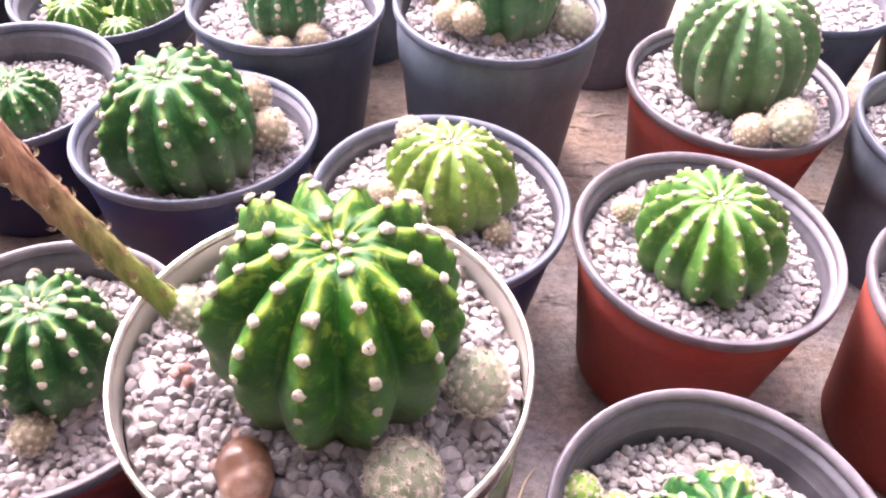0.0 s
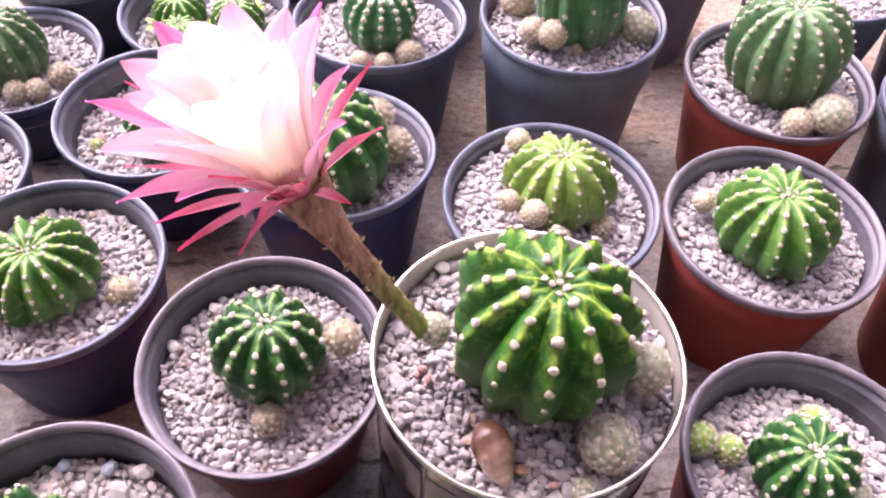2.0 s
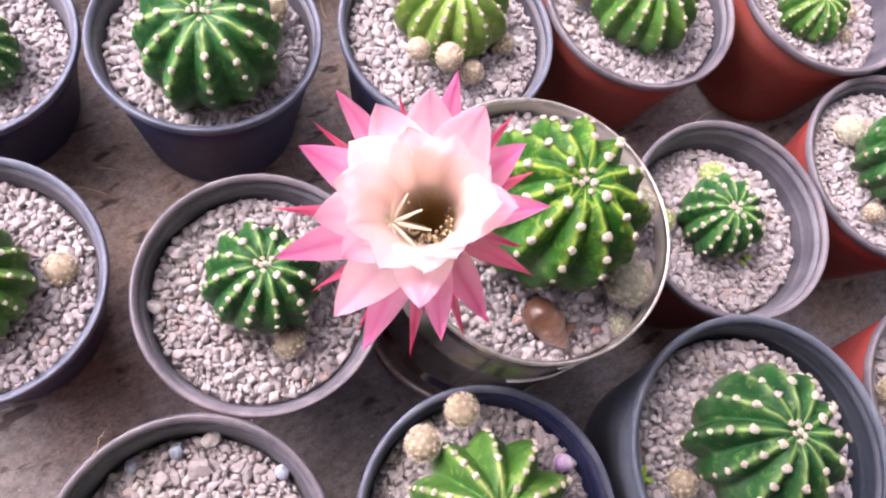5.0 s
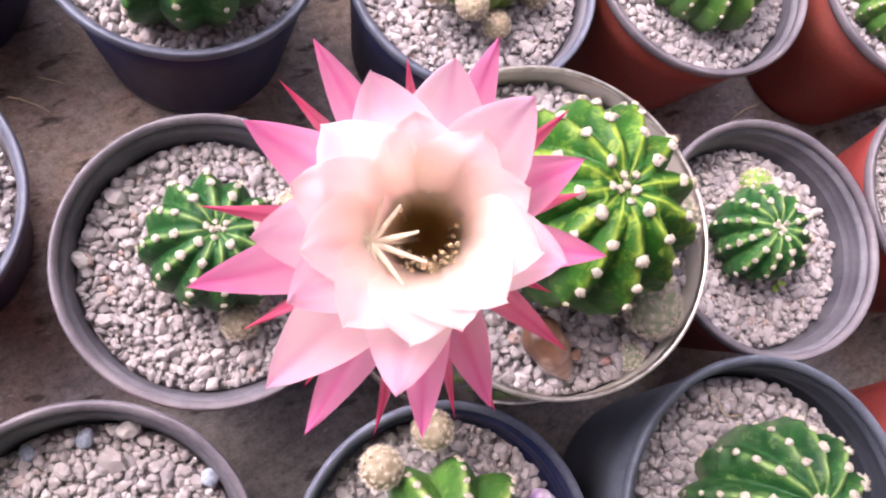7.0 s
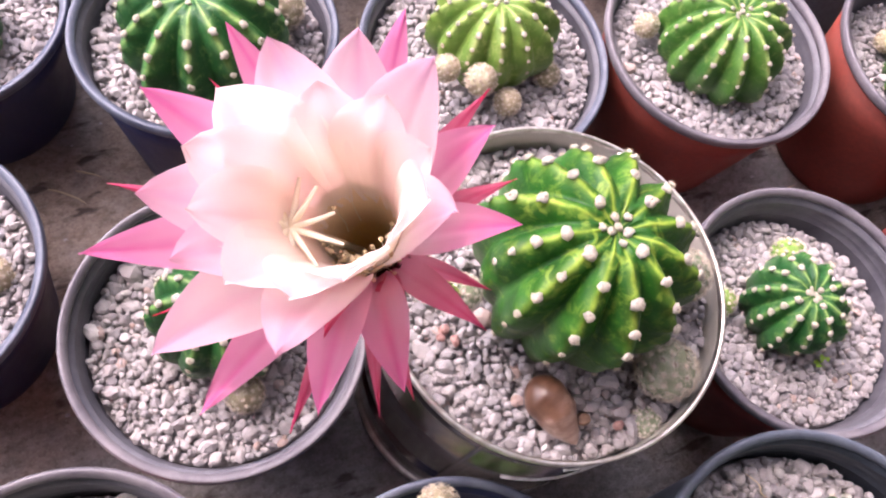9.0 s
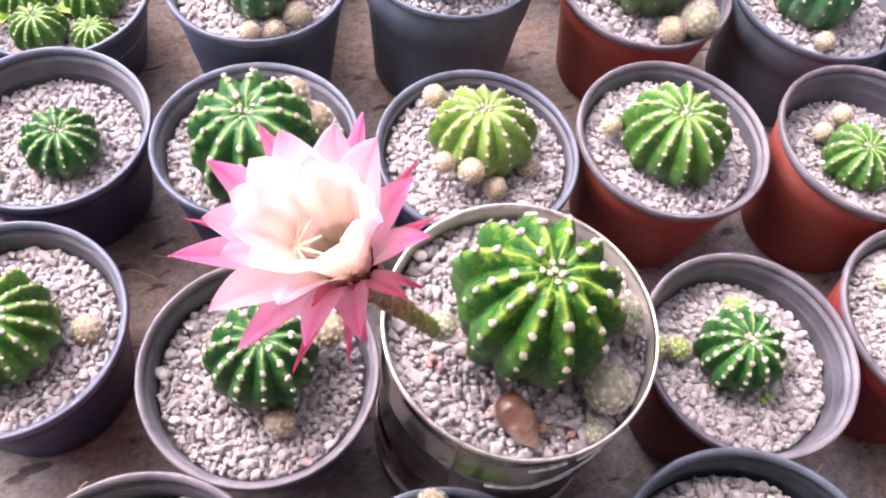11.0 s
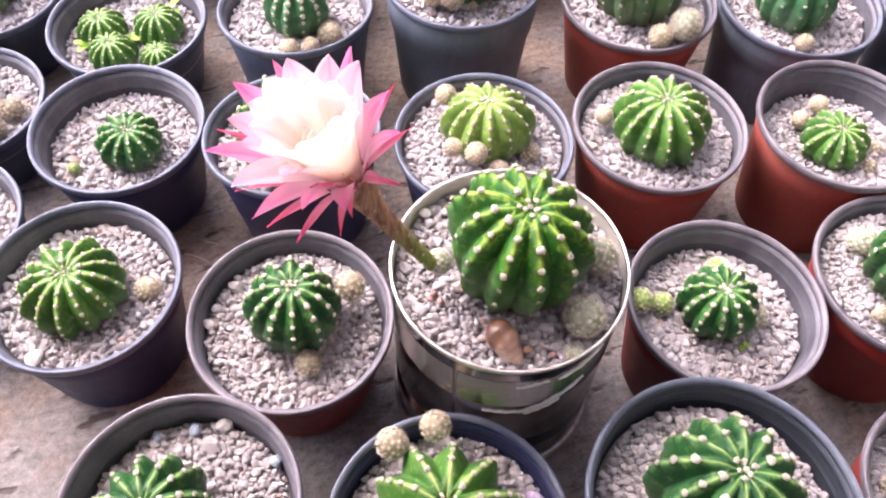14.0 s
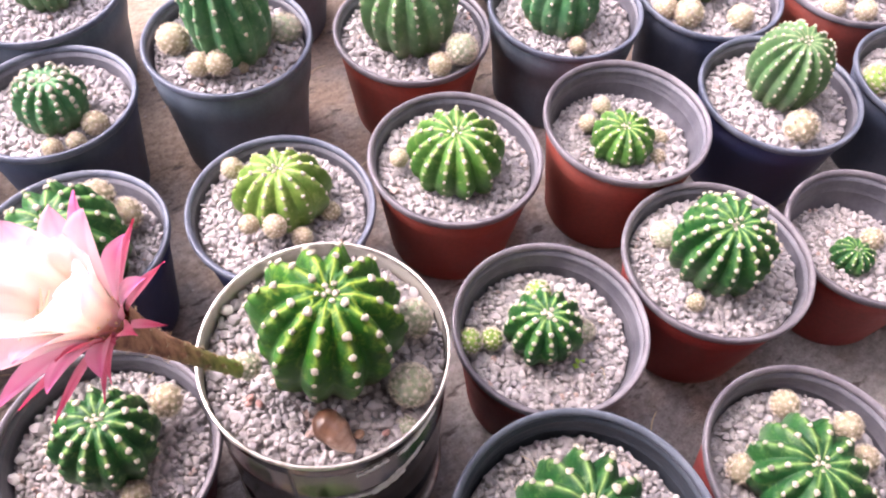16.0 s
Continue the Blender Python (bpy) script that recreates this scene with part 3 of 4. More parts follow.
# ---------------------------------------------------------------- the tin can and its plant
def build_can(x, y):
    R, H = 0.05, 0.1130
    ob = thing("tin_can", pose(x, y, 0, 0, 0, 20), "open steel food can reused as a pot, glue residue outside", "tin can")
    rc = R - 0.0012
    base = [(rc - 0.003, 0.0022), (rc - 0.0012, 0.0), (R - 0.0002, 0.0), (R + 0.0004, 0.0012), (R + 0.0004, 0.0032), (R - 0.0006, 0.0044), (rc - 0.002, 0.0042)]
    wall = [(rc, 0.003), (rc, 0.018)]
    beads = ((0.024, 6), (0.0775, 10))
    for z0, n in beads:
        wall.append((rc, z0))
        for i in range(n * 6 + 1):
            wall.append((rc - 0.0004 + 0.0004 * math.cos(2 * math.pi * i / 6), z0 + 0.001 + i * 0.0023 / 6))
    wall += [(rc, 0.1035), (rc, H - 0.0028)]
    v, f = spin(wall, 128)
    child("wall", mesh("can_wall", v, f, TIN), ob)
    inner = [(rc - 0.0006, H - 0.002), (rc - 0.0006, 0.092), (rc - 0.0008, 0.05), (rc - 0.0008, 0.004), (0.001, 0.004)]
    v, f = spin(inner, 96)
    child("lining", mesh("can_lining", v, f, TIN_IN), ob, label="cream lacquered inside with rust specks")
    rim = [(rc - 0.0006, H - 0.0022), (rc - 0.0006, H - 0.0006), (rc - 0.0001, H), (R - 0.0007, H), (R - 0.0003, H - 0.0005), (R - 0.0003, H - 0.0021), (R - 0.0007, H - 0.0026)]
    v, f = spin(rim, 128, close=True)
    child("rim", mesh("can_rim", v, f, TIN_RIM), ob, label="bright rolled tin rim")
    v, f = spin(base, 96, close=True)
    child("base_rim", mesh("can_base_rim", v, f, TIN_RIM), ob)
    # side seam
    seam = [(rr * math.cos(a), rr * math.sin(a), zz) for a, rr in ((3.555, rc - 0.0001), (3.56, rc + 0.0002), (3.585, rc + 0.0002), (3.59, rc - 0.0001)) for zz in (0.004, H - 0.003)]
    child("seam", mesh("can_seam", seam, [(2 * i, 2 * i + 2, 2 * i + 3, 2 * i + 1) for i in range(3)], TIN), ob)
    # streaks of glue and torn paper left round the side
    rng = random.Random(5)
    for a0, a1, zc, tall, rise in ((-1.85, -1.58, 0.0975, 0.0014, 0.003), (-1.50, -1.05, 0.0985, 0.0026, 0.007), (-2.10, -1.72, 0.0735, 0.0013, 0.0), (-1.80, -1.20, 0.0725, 0.0036, 0.014), (-1.74, -1.42, 0.0705, 0.0016, 0.006)):
        n = 36
        top, bot = [], []
        for i in range(n + 1):
            a = a0 + (a1 - a0) * i / n - radians(20)
            env = math.sin(math.pi * i / n) ** 0.4
            c = zc + rise * (i / n) + 0.0003 * math.sin(i * 0.7 + zc * 900)
            hgt = tall * env * (0.75 + 0.35 * math.sin(i * 0.55 + zc * 1700) + 0.18 * rng.random())
            rr = R - 0.0006
            top.append((rr * math.cos(a), rr * math.sin(a), c + hgt / 2))
            bot.append((rr * math.cos(a), rr * math.sin(a), c - hgt / 2))
        vs = bot + top + [(p[0] * 0.985, p[1] * 0.985, p[2]) for p in bot + top]
        m = n + 1
        fs = [(i, i + 1, m + i + 1, m + i) for i in range(n)] + [(i, 2 * m + i, 2 * m + i + 1, i + 1) for i in range(n)] + [(m + i, m + i + 1, 3 * m + i + 1, 3 * m + i) for i in range(n)]
        child("paper_remnant", mesh("paper_remnant", vs, fs, PAPER, smooth=False), ob, label="whitish torn paper and glue streak")
    POTS["C"] = (x, y, H, R, 0.008, (0, 0))


build_can(0, 0)
gravel("C", 1, 0.00175, r_in=0.0475, level=0.1045, mound=0.002)
flowering = cactus(0.0023, 0.0023, 0.104, 0.0280, 0.0478, 12, SKIN_BRIGHT, "glossy green ribbed globe cactus with white woolly tufts, in flower", 21, (4.1, 1.6), 0.35, 1.22, 6, 1.15, waist=0.52)
pup(flowering, 0.0356, -0.0093, 0.1150, 0.0072, "grey", 1.1)
pup(flowering, 0.0198, -0.0322, 0.1125, 0.0080, "grey")
pup(flowering, 0.0117, -0.0428, 0.1045, 0.0044, "grey", 0.50)
pup(flowering, -0.0300, 0.0025, 0.1235, 0.0050, "grey")


def build_flower(parent):
    """The long tube that rises beside the plant, and the wide flower on it."""
    inv = parent.matrix_basis.inverted()
    neck = Vector((-0.0637, -0.0035, 0.1985))
    ax = Vector((-0.27, -0.10, 0.957)).normalized()
    ux = Vector((0, 1, 0)).cross(ax).normalized()
    uy = ax.cross(ux)
    fr = Matrix((ux, uy, ax)).transposed().to_4x4()
    fr.translation = neck
    foot = Vector((-0.0330, 0.0022, 0.1240))
    mid = foot.lerp(neck, 0.5) + Vector((-0.004, -0.001, 0.004))
    pts, rad, n = [], [], 30
    for i in range(n + 1):
        t = i / n
        p = foot * (1 - t) ** 2 + mid * 2 * t * (1 - t) + neck * t * t
        pts.append(inv @ p)
        rad.append(0.0024 + 0.0021 * t + 0.0034 * max(0, t - 0.62) ** 1.2 / 0.31 + 0.0009 * math.exp(-t * 25))
    v, f = tube_along(pts, rad, 20, False)
    along = [k // 20 / n for k in range(len(v))]
    flower = child("flower", mesh("flower_tube", v, f, TUBE, floats={"along": along}), parent, None, "large open pink flower on a hairy brown tube")
    # scales and hairs on the tube
    rng = random.Random(3)
    scales, hairs = [], []
    for i in range(44):
        t = 0.04 + 0.94 * (i + rng.random() * 0.6) / 44
        k = min(n - 1, int(t * n))
        c = Vector(pts[k])
        d = (Vector(pts[k + 1]) - c).normalized()
        a = i * 2.4
        o = d.orthogonal().normalized()
        o = Matrix.Rotation(a, 3, d) @ o
        s = d.cross(o)
        L, w = 0.0035 + 0.006 * t * t, 0.0008 + 0.0010 * t
        b = c + o * rad[k] * 0.97
        e = b + d * L + o * (0.0002 + 0.0016 * max(0.0, t - 0.8) / 0.2)
        m = b + d * L * 0.45 + o * 0.0003
        scales.append(([b + s * w * 0.6, b - s * w * 0.6, m + s * w, m - s * w, e, m + o * 0.0004], [(0, 1, 5), (1, 3, 5), (3, 4, 5), (4, 2, 5), (2, 0, 5)]))
        for q in range(9):
            h = (d * rng.uniform(-0.3, 1) + o + s * rng.uniform(-1, 1)).normalized()
            hairs.append(tube_along([b, b + h * 0.0010, b + h * 0.0017 + d * 0.0010], [0.00004, 0.00003, 0.00001], 3, False))
    for i, (v, f) in enumerate(scales):
        child("scale", mesh("tube_scale", v, f, TUBE, floats={"along": [0.3 + 0.6 * i / 44] * len(v)}), flower)
    v, f = joined(hairs)
    child("hair_coat", mesh("hair_coat", v, f, SPINE), flower)
    loc = inv @ fr

    def petal(name, ang, reach, rise, width, mat, droop=0.0, root=0.0066, z0=0.0, sharp=1.0, cup=0.25, twist=0.0):
        """A petal from the neck to its tip (degrees, and mm out and up from the neck)."""
        reach, rise, width = reach / 1000, rise / 1000, width / 1000
        nl, nw = 16, 8
        p0 = Vector((root, z0))
        p2 = Vector((reach, rise))
        p1 = Vector((root + (reach - root) * (0.22 + droop), z0 + (rise - z0) * (0.70 - droop)))
        vs, al, sd = [], [], []
        for i in range(nl + 1):
            t = i / nl
            q = p0 * (1 - t) ** 2 + p1 * 2 * t * (1 - t) + p2 * t * t
            tan = ((p1 - p0) * 2 * (1 - t) + (p2 - p1) * 2 * t).normalized()
            nor = Vector((-tan.y, tan.x))
            prof = (math.sin(math.pi * min(1.0, t ** 1.15 * 0.80 + 0.10)) ** 0.8) * (1 - t ** (5 / sharp)) ** (0.62 * sharp) + 0.02 * (1 - t)
            for j in range(nw + 1):
                s = j / nw * 2 - 1
                wv = width * prof * s * 0.5
                lift = cup * width * prof * (s * s) * 0.5 * (1 - 0.55 * t) - 0.02 * width * math.cos(s * 9) * prof - 0.05 * width * (1 - abs(s)) ** 3 * prof
                wave = 0.00035 * math.sin(7 * t + 2.2 * s + ang) * t
                r = q.x + nor.x * (lift + wave)
                z = q.y + nor.y * (lift + wave)
                side = wv + twist * t * t * 0.003
                vs.append((r, side, z))
                al.append(t)
                sd.append(abs(s))
        fs = [(i * (nw + 1) + j, (i + 1) * (nw + 1) + j, (i + 1) * (nw + 1) + j + 1, i * (nw + 1) + j + 1) for i in range(nl) for j in range(nw)]
        me = mesh(name, vs, fs, mat, floats={"along": al, "side": sd})
        ob = child(name, me, flower, loc @ Matrix.Rotation(radians(ang), 4, "Z"))
        return ob

    # outer pink petals that show their points: degrees, mm out, mm up, mm wide
    for ang, out, up, wid in ((101, 28.8, 26.8, 7.0), (131, 25.4, 35.0, 10), (175, 30.4, 33.0, 9.0), (220, 31.2, 27.2, 8.0), (249, 27.0, 30.0, 7.5),
                              (270, 26.0, 22.0, 7.5), (331, 24.4, 25.8, 7.5), (3, 22.8, 27.0, 9.5), (49, 26.6, 28.0, 7.0)):
        petal("petal", ang, out, up, wid, PETAL_MID, sharp=1.0, z0=0.001, droop=0.04)
    # pale petals, broad and pointed
    for ang, out, up, wid in ((60, 21.8, 30.2, 13.5), (90, 19.8, 34.5, 13), (165, 20.6, 38, 13), (190, 19.0, 37, 12.5), (206, 28.0, 33.6, 12.0), (240, 20.8, 37.5, 12.0), (323, 17.2, 38.5, 12), (30, 21.1, 32.4, 13.5)):
        petal("petal", ang, out, up, wid, PETAL, sharp=0.86, root=0.0062, z0=0.0016, cup=0.22)
    # the cream bowl
    for ang, out, up, wid in ((117, 17.4, 35, 14.5), (145, 17.0, 35.5, 14), (172, 15.6, 36, 13.5), (212, 15.8, 37.5, 13.5), (242, 14.6, 39, 13), (268, 13.2, 40, 12.5), (295, 13.0, 41, 12.5), (325, 14.0, 39.5, 13), (0, 13.8, 31.5, 13.5), (38, 14.0, 31, 13.5), (76, 14.5, 30, 14.0)):
        petal("petal", ang, out, up, wid, PETAL_IN, sharp=0.70, root=0.0058, z0=0.0026, cup=0.30)
    # narrow rose sepals under them
    for ang, out, up, wid in ((114, 31.2, 13.5, 3.6), (155, 29.6, 27.0, 4.2), (189, 29.0, 20, 3.4), (236, 30.6, 15.5, 3.6), (259, 28, 13, 3.0), (271, 27.4, 19.5, 3.8), (299, 25.6, 22.8, 5.2), (315, 22.0, 5.6, 3.0), (283, 15.5, 12, 3.0), (266, 11.0, 9.0, 4.6), (246, 17.5, 24, 4.8), (354, 24.8, 11.9, 4.0), (20, 26.6, 19.0, 4.2), (76, 26, 14, 3.6), (212, 29, 13, 3.6)):
        petal("sepal", ang, out, up, wid, PETAL_OUT, droop=0.10, sharp=1.4, root=0.0062, z0=-0.002, cup=0.4)
    # throat, a funnel into the tube
    v, f = spin([(0.00002, -0.0105), (0.0030, -0.0098), (0.0043, -0.006), (0.0054, 0.000), (0.0061, 0.005), (0.0074, 0.0090)], 36)
    child("throat", mesh("flower_throat", v, f, THROAT, floats={"along": [k % 6 / 5 for k in range(len(v))]}), flower, loc)
    # stamens in a tuft on the lower side, and a ring of them
    for i in range(104):
        a = -1.75 + rng.gauss(0, 0.72) if i < 98 else rng.uniform(0, 6.28)
        r0, r1 = 0.0045, rng.uniform(0.0040, 0.0078)
        z1 = rng.uniform(0.002, 0.0095)
        b = Vector((r0 * math.cos(a), r0 * math.sin(a), -0.006))
        e = Vector((r1 * math.cos(a + rng.gauss(0, 0.15)), r1 * math.sin(a), z1))
        m = b.lerp(e, 0.5) - Vector((math.cos(a), math.sin(a), 0)) * 0.0008
        v1, f1 = tube_along([b, m, e], [0.00013, 0.00012, 0.00010], 4, False)
        v, f = joined([(v1, f1), (ICO1[0] * (0.00045, 0.00045, 0.00065) + np.array(e), ICO1[1])])
        child("stamen", mesh("stamen", v, f, [STIGMA, ANTHER], slots=[0] * len(f1) + [1] * (len(f) - len(f1))), flower, loc)
    # style with its star of lobes
    head = Vector((-0.0078, 0.0009, 0.0175))
    arms = [tube_along([Vector((-0.0015, 0, -0.008)), Vector((-0.0040, 0.0003, 0.004)), head], [0.0006, 0.0006, 0.0005], 6)]
    for i in range(11):
        a = i * 2 * math.pi / 11 + rng.uniform(-0.2, 0.2)
        out = Vector((math.cos(a), math.sin(a), rng.uniform(0.05, 0.50)))
        L = rng.uniform(0.0064, 0.0084)
        arms.append(tube_along([head, head + out * L * 0.5, head + out * L + Vector((0, 0, 0.0006))], [0.00050, 0.00046, 0.00026], 6))
    v, f = joined(arms)
    child("stigma", mesh("stigma", v, f, STIGMA), flower, loc, "cream star shaped stigma")


build_flower(flowering)


def build_shell(name, x, y, z, turn, L, W, mat, label):
    """A spindle shell: blunt at one end, drawn out to a pale point, with a few shallow whorls."""
    prof, n = [], 44
    for i in range(n + 1):
        t = i / n
        r = W * 0.5 * (math.sin(math.pi * t ** 0.70) ** 0.66 if 0 < t < 1 else 0.0) * (1 + 0.012 * math.sin(t * t * 24))
        prof.append((max(r, 0.00005), L * (0.5 - t)))
    v, f = spin(prof, 28, wobble=lambda a, i: 0.02 * W * math.sin(a + i * 0.35) * math.sin(math.pi * min(1, i / n)))
    ob = new(name, mesh(name, v, f, mat, floats={"along": [k % (n + 1) / n for k in range(len(v))]}))
    ob.matrix_basis = pose(x, y, z, 0, 0, turn) @ pose(0, 0, 0, -84, 0, 0)
    tagged(ob, label, "shell")


build_shell("snail_shell", -0.0134, -0.0322, 0.1090, 14, 0.0208, 0.0122, SHELL, "glossy brown pointed snail shell lying on the gravel")

# ---------------------------------------------------------------- pots round the can
T_BLACK = "black plastic nursery pot with a grey worn rim"
T_NAVY = "blue black plastic nursery pot with a grey worn rim"
T_RED = "terracotta red plastic nursery pot, grey inside and on the rim"
T_OX = "dark oxblood plastic nursery pot, grey inside and on the rim"
T_CHAR = "tall charcoal grey plastic nursery pot with a raised band"
#        key  x        y        height  radius  colour
pot("A0", -0.2550, 0.1400, 0.0560, 0.0470, BLACK, T_BLACK, deep=0.013)
pot("A1", -0.1815, 0.0765, 0.0665, 0.0473, NAVY, T_NAVY, deep=0.013)
pot("A2", -0.0913, 0.0324, 0.0659, 0.0473, OXBLOOD, T_OX, tilt=(2.5, 0), deep=0.013)
pot("A4", 0.1016, -0.0252, 0.0716, 0.0462, OXBLOOD, T_OX, deep=0.017)
pot("A5", 0.1956, -0.0394, 0.0715, 0.0478, OXBLOOD, T_OX, deep=0.009)
pot("A6", 0.2807, -0.0695, 0.0638, 0.0441, OXBLOOD, T_OX, deep=0.024)
pot("B0", -0.2420, 0.2345, 0.0460, 0.0462, BLACK, T_BLACK, deep=0.010)
pot("B1", -0.1560, 0.1750, 0.0615, 0.0468, NAVY, T_NAVY, deep=0.017)
pot("B2", -0.0672, 0.1325, 0.0685, 0.0474, NAVY, T_NAVY, tilt=(-5, 0), deep=0.011)
pot("B3", 0.0283, 0.1029, 0.0697, 0.0478, NAVY, T_NAVY, deep=0.008)
pot("B4", 0.1219, 0.0838, 0.0711, 0.0470, TERRACOTTA, T_RED, deep=0.010)
pot("B5", 0.2140, 0.0520, 0.0770, 0.0464, TERRACOTTA, T_RED, deep=0.021)
pot("B6", 0.3113, 0.0259, 0.0705, 0.0474, NAVY, T_NAVY, deep=0.010)
pot("B7", 0.4020, -0.0140, 0.0700, 0.0470, BLACK, T_BLACK, deep=0.012)
pot("D0", -0.2250, 0.3250, 0.0520, 0.0470, BLACK, T_BLACK, deep=0.010)
pot("D1", -0.1437, 0.2695, 0.0526, 0.0480, BLACK, T_BLACK, deep=0.016)
pot("D2", -0.0446, 0.2275, 0.0710, 0.0462, BLACK, T_BLACK, tilt=(-4, 0), deep=0.010)
pot("D3", 0.0536, 0.2135, 0.0852, 0.0475, CHARCOAL, T_CHAR, taper=0.80, band=True, deep=0.009)
pot("D4", 0.1571, 0.1826, 0.0690, 0.0477, TERRACOTTA, T_RED, deep=0.007)
pot("D5", 0.2490, 0.1492, 0.0714, 0.0487, CHARCOAL, T_CHAR, taper=0.80, band=True, deep=0.012)
pot("D6", 0.3435, 0.1165, 0.0680, 0.0475, BLACK, T_BLACK, deep=0.008)
pot("D7", 0.4320, 0.0760, 0.0700, 0.0470, TERRACOTTA, T_RED, deep=0.008)
pot("E1", -0.1150, 0.3850, 0.0800, 0.0520, BLACK, T_BLACK, taper=0.8, deep=0.012)
pot("E2", -0.0220, 0.3250, 0.0740, 0.0520, CHARCOAL, T_CHAR, taper=0.8, band=True, deep=0.010)
pot("E3", 0.1180, 0.3080, 0.0830, 0.0480, SLATE, "tall slate grey plastic nursery pot with a raised band", taper=0.8, band=True, deep=0.012)
pot("E4", 0.2150, 0.2710, 0.0700, 0.0470, BLACK, T_BLACK, deep=0.010)
pot("E5", 0.2980, 0.2440, 0.0700, 0.0470, BLACK, T_BLACK, deep=0.010)
pot("F1", -0.1500, -0.0465, 0.0770, 0.0476, OXBLOOD, T_OX, deep=0.016)
pot("F2", -0.0528, -0.0838, 0.0685, 0.0492, NAVY, T_NAVY, deep=0.013, inside=NAVY)
pot("F3", 0.0497, -0.1114, 0.0842, 0.0541, SLATE, "large slate grey plastic pot with a thick plain rim", taper=0.8, deep=0.016, inside=DEEP_SLATE)
pot("F4", 0.1552, -0.1381, 0.0709, 0.0466, OXBLOOD, T_OX, deep=0.015)

NEAR = ("A1", "A2", "A4", "A5", "B2", "B3", "B4", "B5", "F1", "F2", "F3", "F4", "B1")
for seed, key in enumerate([k for k in POTS if k != "C"]):
    gravel(key, 20 + seed, 0.0017 if key in NEAR else 0.0020, key in NEAR)


def bed(key):
    return POTS[key][2] - POTS[key][4] - 0.001


L_DARK = "dark green ribbed globe cactus with white areoles"
L_MID = "bright green ribbed globe cactus with pale rib crests"
L_LIME = "lime green ribbed globe cactus with cream offsets"
L_DULL = "dull green upright ribbed cactus, corky at the base"
L_SMALL = "small dark green round ribbed cactus"
c = cactus(-0.2650, 0.1380, bed("A0"), 0.022, 0.032, 12, SKIN_DARK, L_DARK, 10)
c = cactus(-0.1841, 0.0765, bed("A1"), 0.0232, 0.0279, 13, SKIN_MID, L_MID, 5, (3.7, -1.4), depth=0.37, woolly=1.0, knobby=0.35)
pup(c, -0.1536, 0.0705, 0.0540, 0.0065, "cream")
c = cactus(-0.0909, 0.0331, bed("A2"), 0.0210, 0.0353, 12, SKIN_DARK, L_DARK, 20, (1.7, 4.7), waist=0.45, woolly=1.4, rows=6)
pup(c, -0.0890, 0.0088, 0.0565, 0.0060)
pup(c, -0.0618, 0.0355, 0.0680, 0.0070)
c = cactus(0.1015, -0.0230, bed("A4"), 0.0177, 0.0266, 12, SKIN_FOREST, L_SMALL, 0, (-0.5, -3.1), waist=0.45, woolly=1.6, rows=6)
pup(c, 0.0682, -0.0079, 0.0600, 0.0062, "green")
pup(c, 0.0785, -0.0122, 0.0585, 0.0055, "green")
pup(c, 0.1185, -0.0310, 0.0565, 0.0060, "grey")
pup(c, 0.1120, -0.0040, 0.0600, 0.0065, "green")
c = cactus(0.1972, -0.0366, bed("A5"), 0.0231, 0.0430, 14, SKIN_FOREST, L_DARK, 0, (6, -6), waist=0.5, woolly=1.3)
pup(c, 0.1694, -0.0520, 0.0680, 0.0043)
pup(c, 0.1843, -0.0136, 0.0680, 0.0068, "grey")
c = cactus(0.2792, -0.0697, bed("A6"), 0.0114, 0.0125, 12, SKIN_DARK, L_SMALL, 0, (0, 0), rows=5)
pup(c, 0.2977, -0.0679, 0.0440, 0.0060)
c = cactus(-0.2480, 0.2360, bed("B0"), 0.0230, 0.036, 13, SKIN_DULL, L_DULL, 0, woolly=1.0, knobby=0.35)
pup(c, -0.2360, 0.2110, 0.0415, 0.0060)
pup(c, -0.2260, 0.2130, 0.0410, 0.0060)
pup(c, -0.2160, 0.2250, 0.0410, 0.0065)
c = cactus(-0.1525, 0.1694, bed("B1"), 0.0169, 0.0230, 12, SKIN_FOREST, L_SMALL, 0, (6.3, 3.9), waist=0.5, woolly=1.05, rows=6)
pup(c, -0.1835, 0.1632, 0.0480, 0.0035, "green")
c = cactus(-0.0665, 0.1310, bed("B2"), 0.0277, 0.0459, 12, SKIN_FOREST, L_DARK, 10, (3.4, -6.6), waist=0.52, woolly=1.12, rows=6, old=0.6)
pup(c, -0.0391, 0.1396, 0.0676, 0.0080)
pup(c, -0.0470, 0.1500, 0.0760, 0.0080)
c = cactus(0.0321, 0.1071, bed("B3"), 0.0230, 0.0307, 12, SKIN_LIME, L_LIME, 12, (-4.8, 0.7), woolly=1.0, knobby=0.35)
pup(c, 0.0167, 0.1331, 0.0745, 0.0056, "cream")
pup(c, 0.0078, 0.0946, 0.0770, 0.0049, "cream")
pup(c, 0.0174, 0.0858, 0.0790, 0.0057, "cream")
pup(c, 0.0284, 0.0807, 0.0680, 0.0052, "cream")
pup(c, 0.0490, 0.0895, 0.0650, 0.0050)
c = cactus(0.1223, 0.0834, bed("B4"), 0.0248, 0.0330, 13, SKIN_MID, L_MID, 0, (1.8, -4.5), woolly=1.0, knobby=0.35)
pup(c, 0.0951, 0.0978, 0.0700, 0.0049, "cream")
c = cactus(0.2131, 0.0507, bed("B5"), 0.0177, 0.0204, 12, SKIN_MID, L_SMALL, 0, (3.6, -3.1), woolly=1.05, rows=6, knobby=0.6, old=1.0)
pup(c, 0.2165, 0.0745, 0.0655, 0.0052, "cream")
pup(c, 0.2024, 0.0689, 0.0635, 0.0050, "cream")
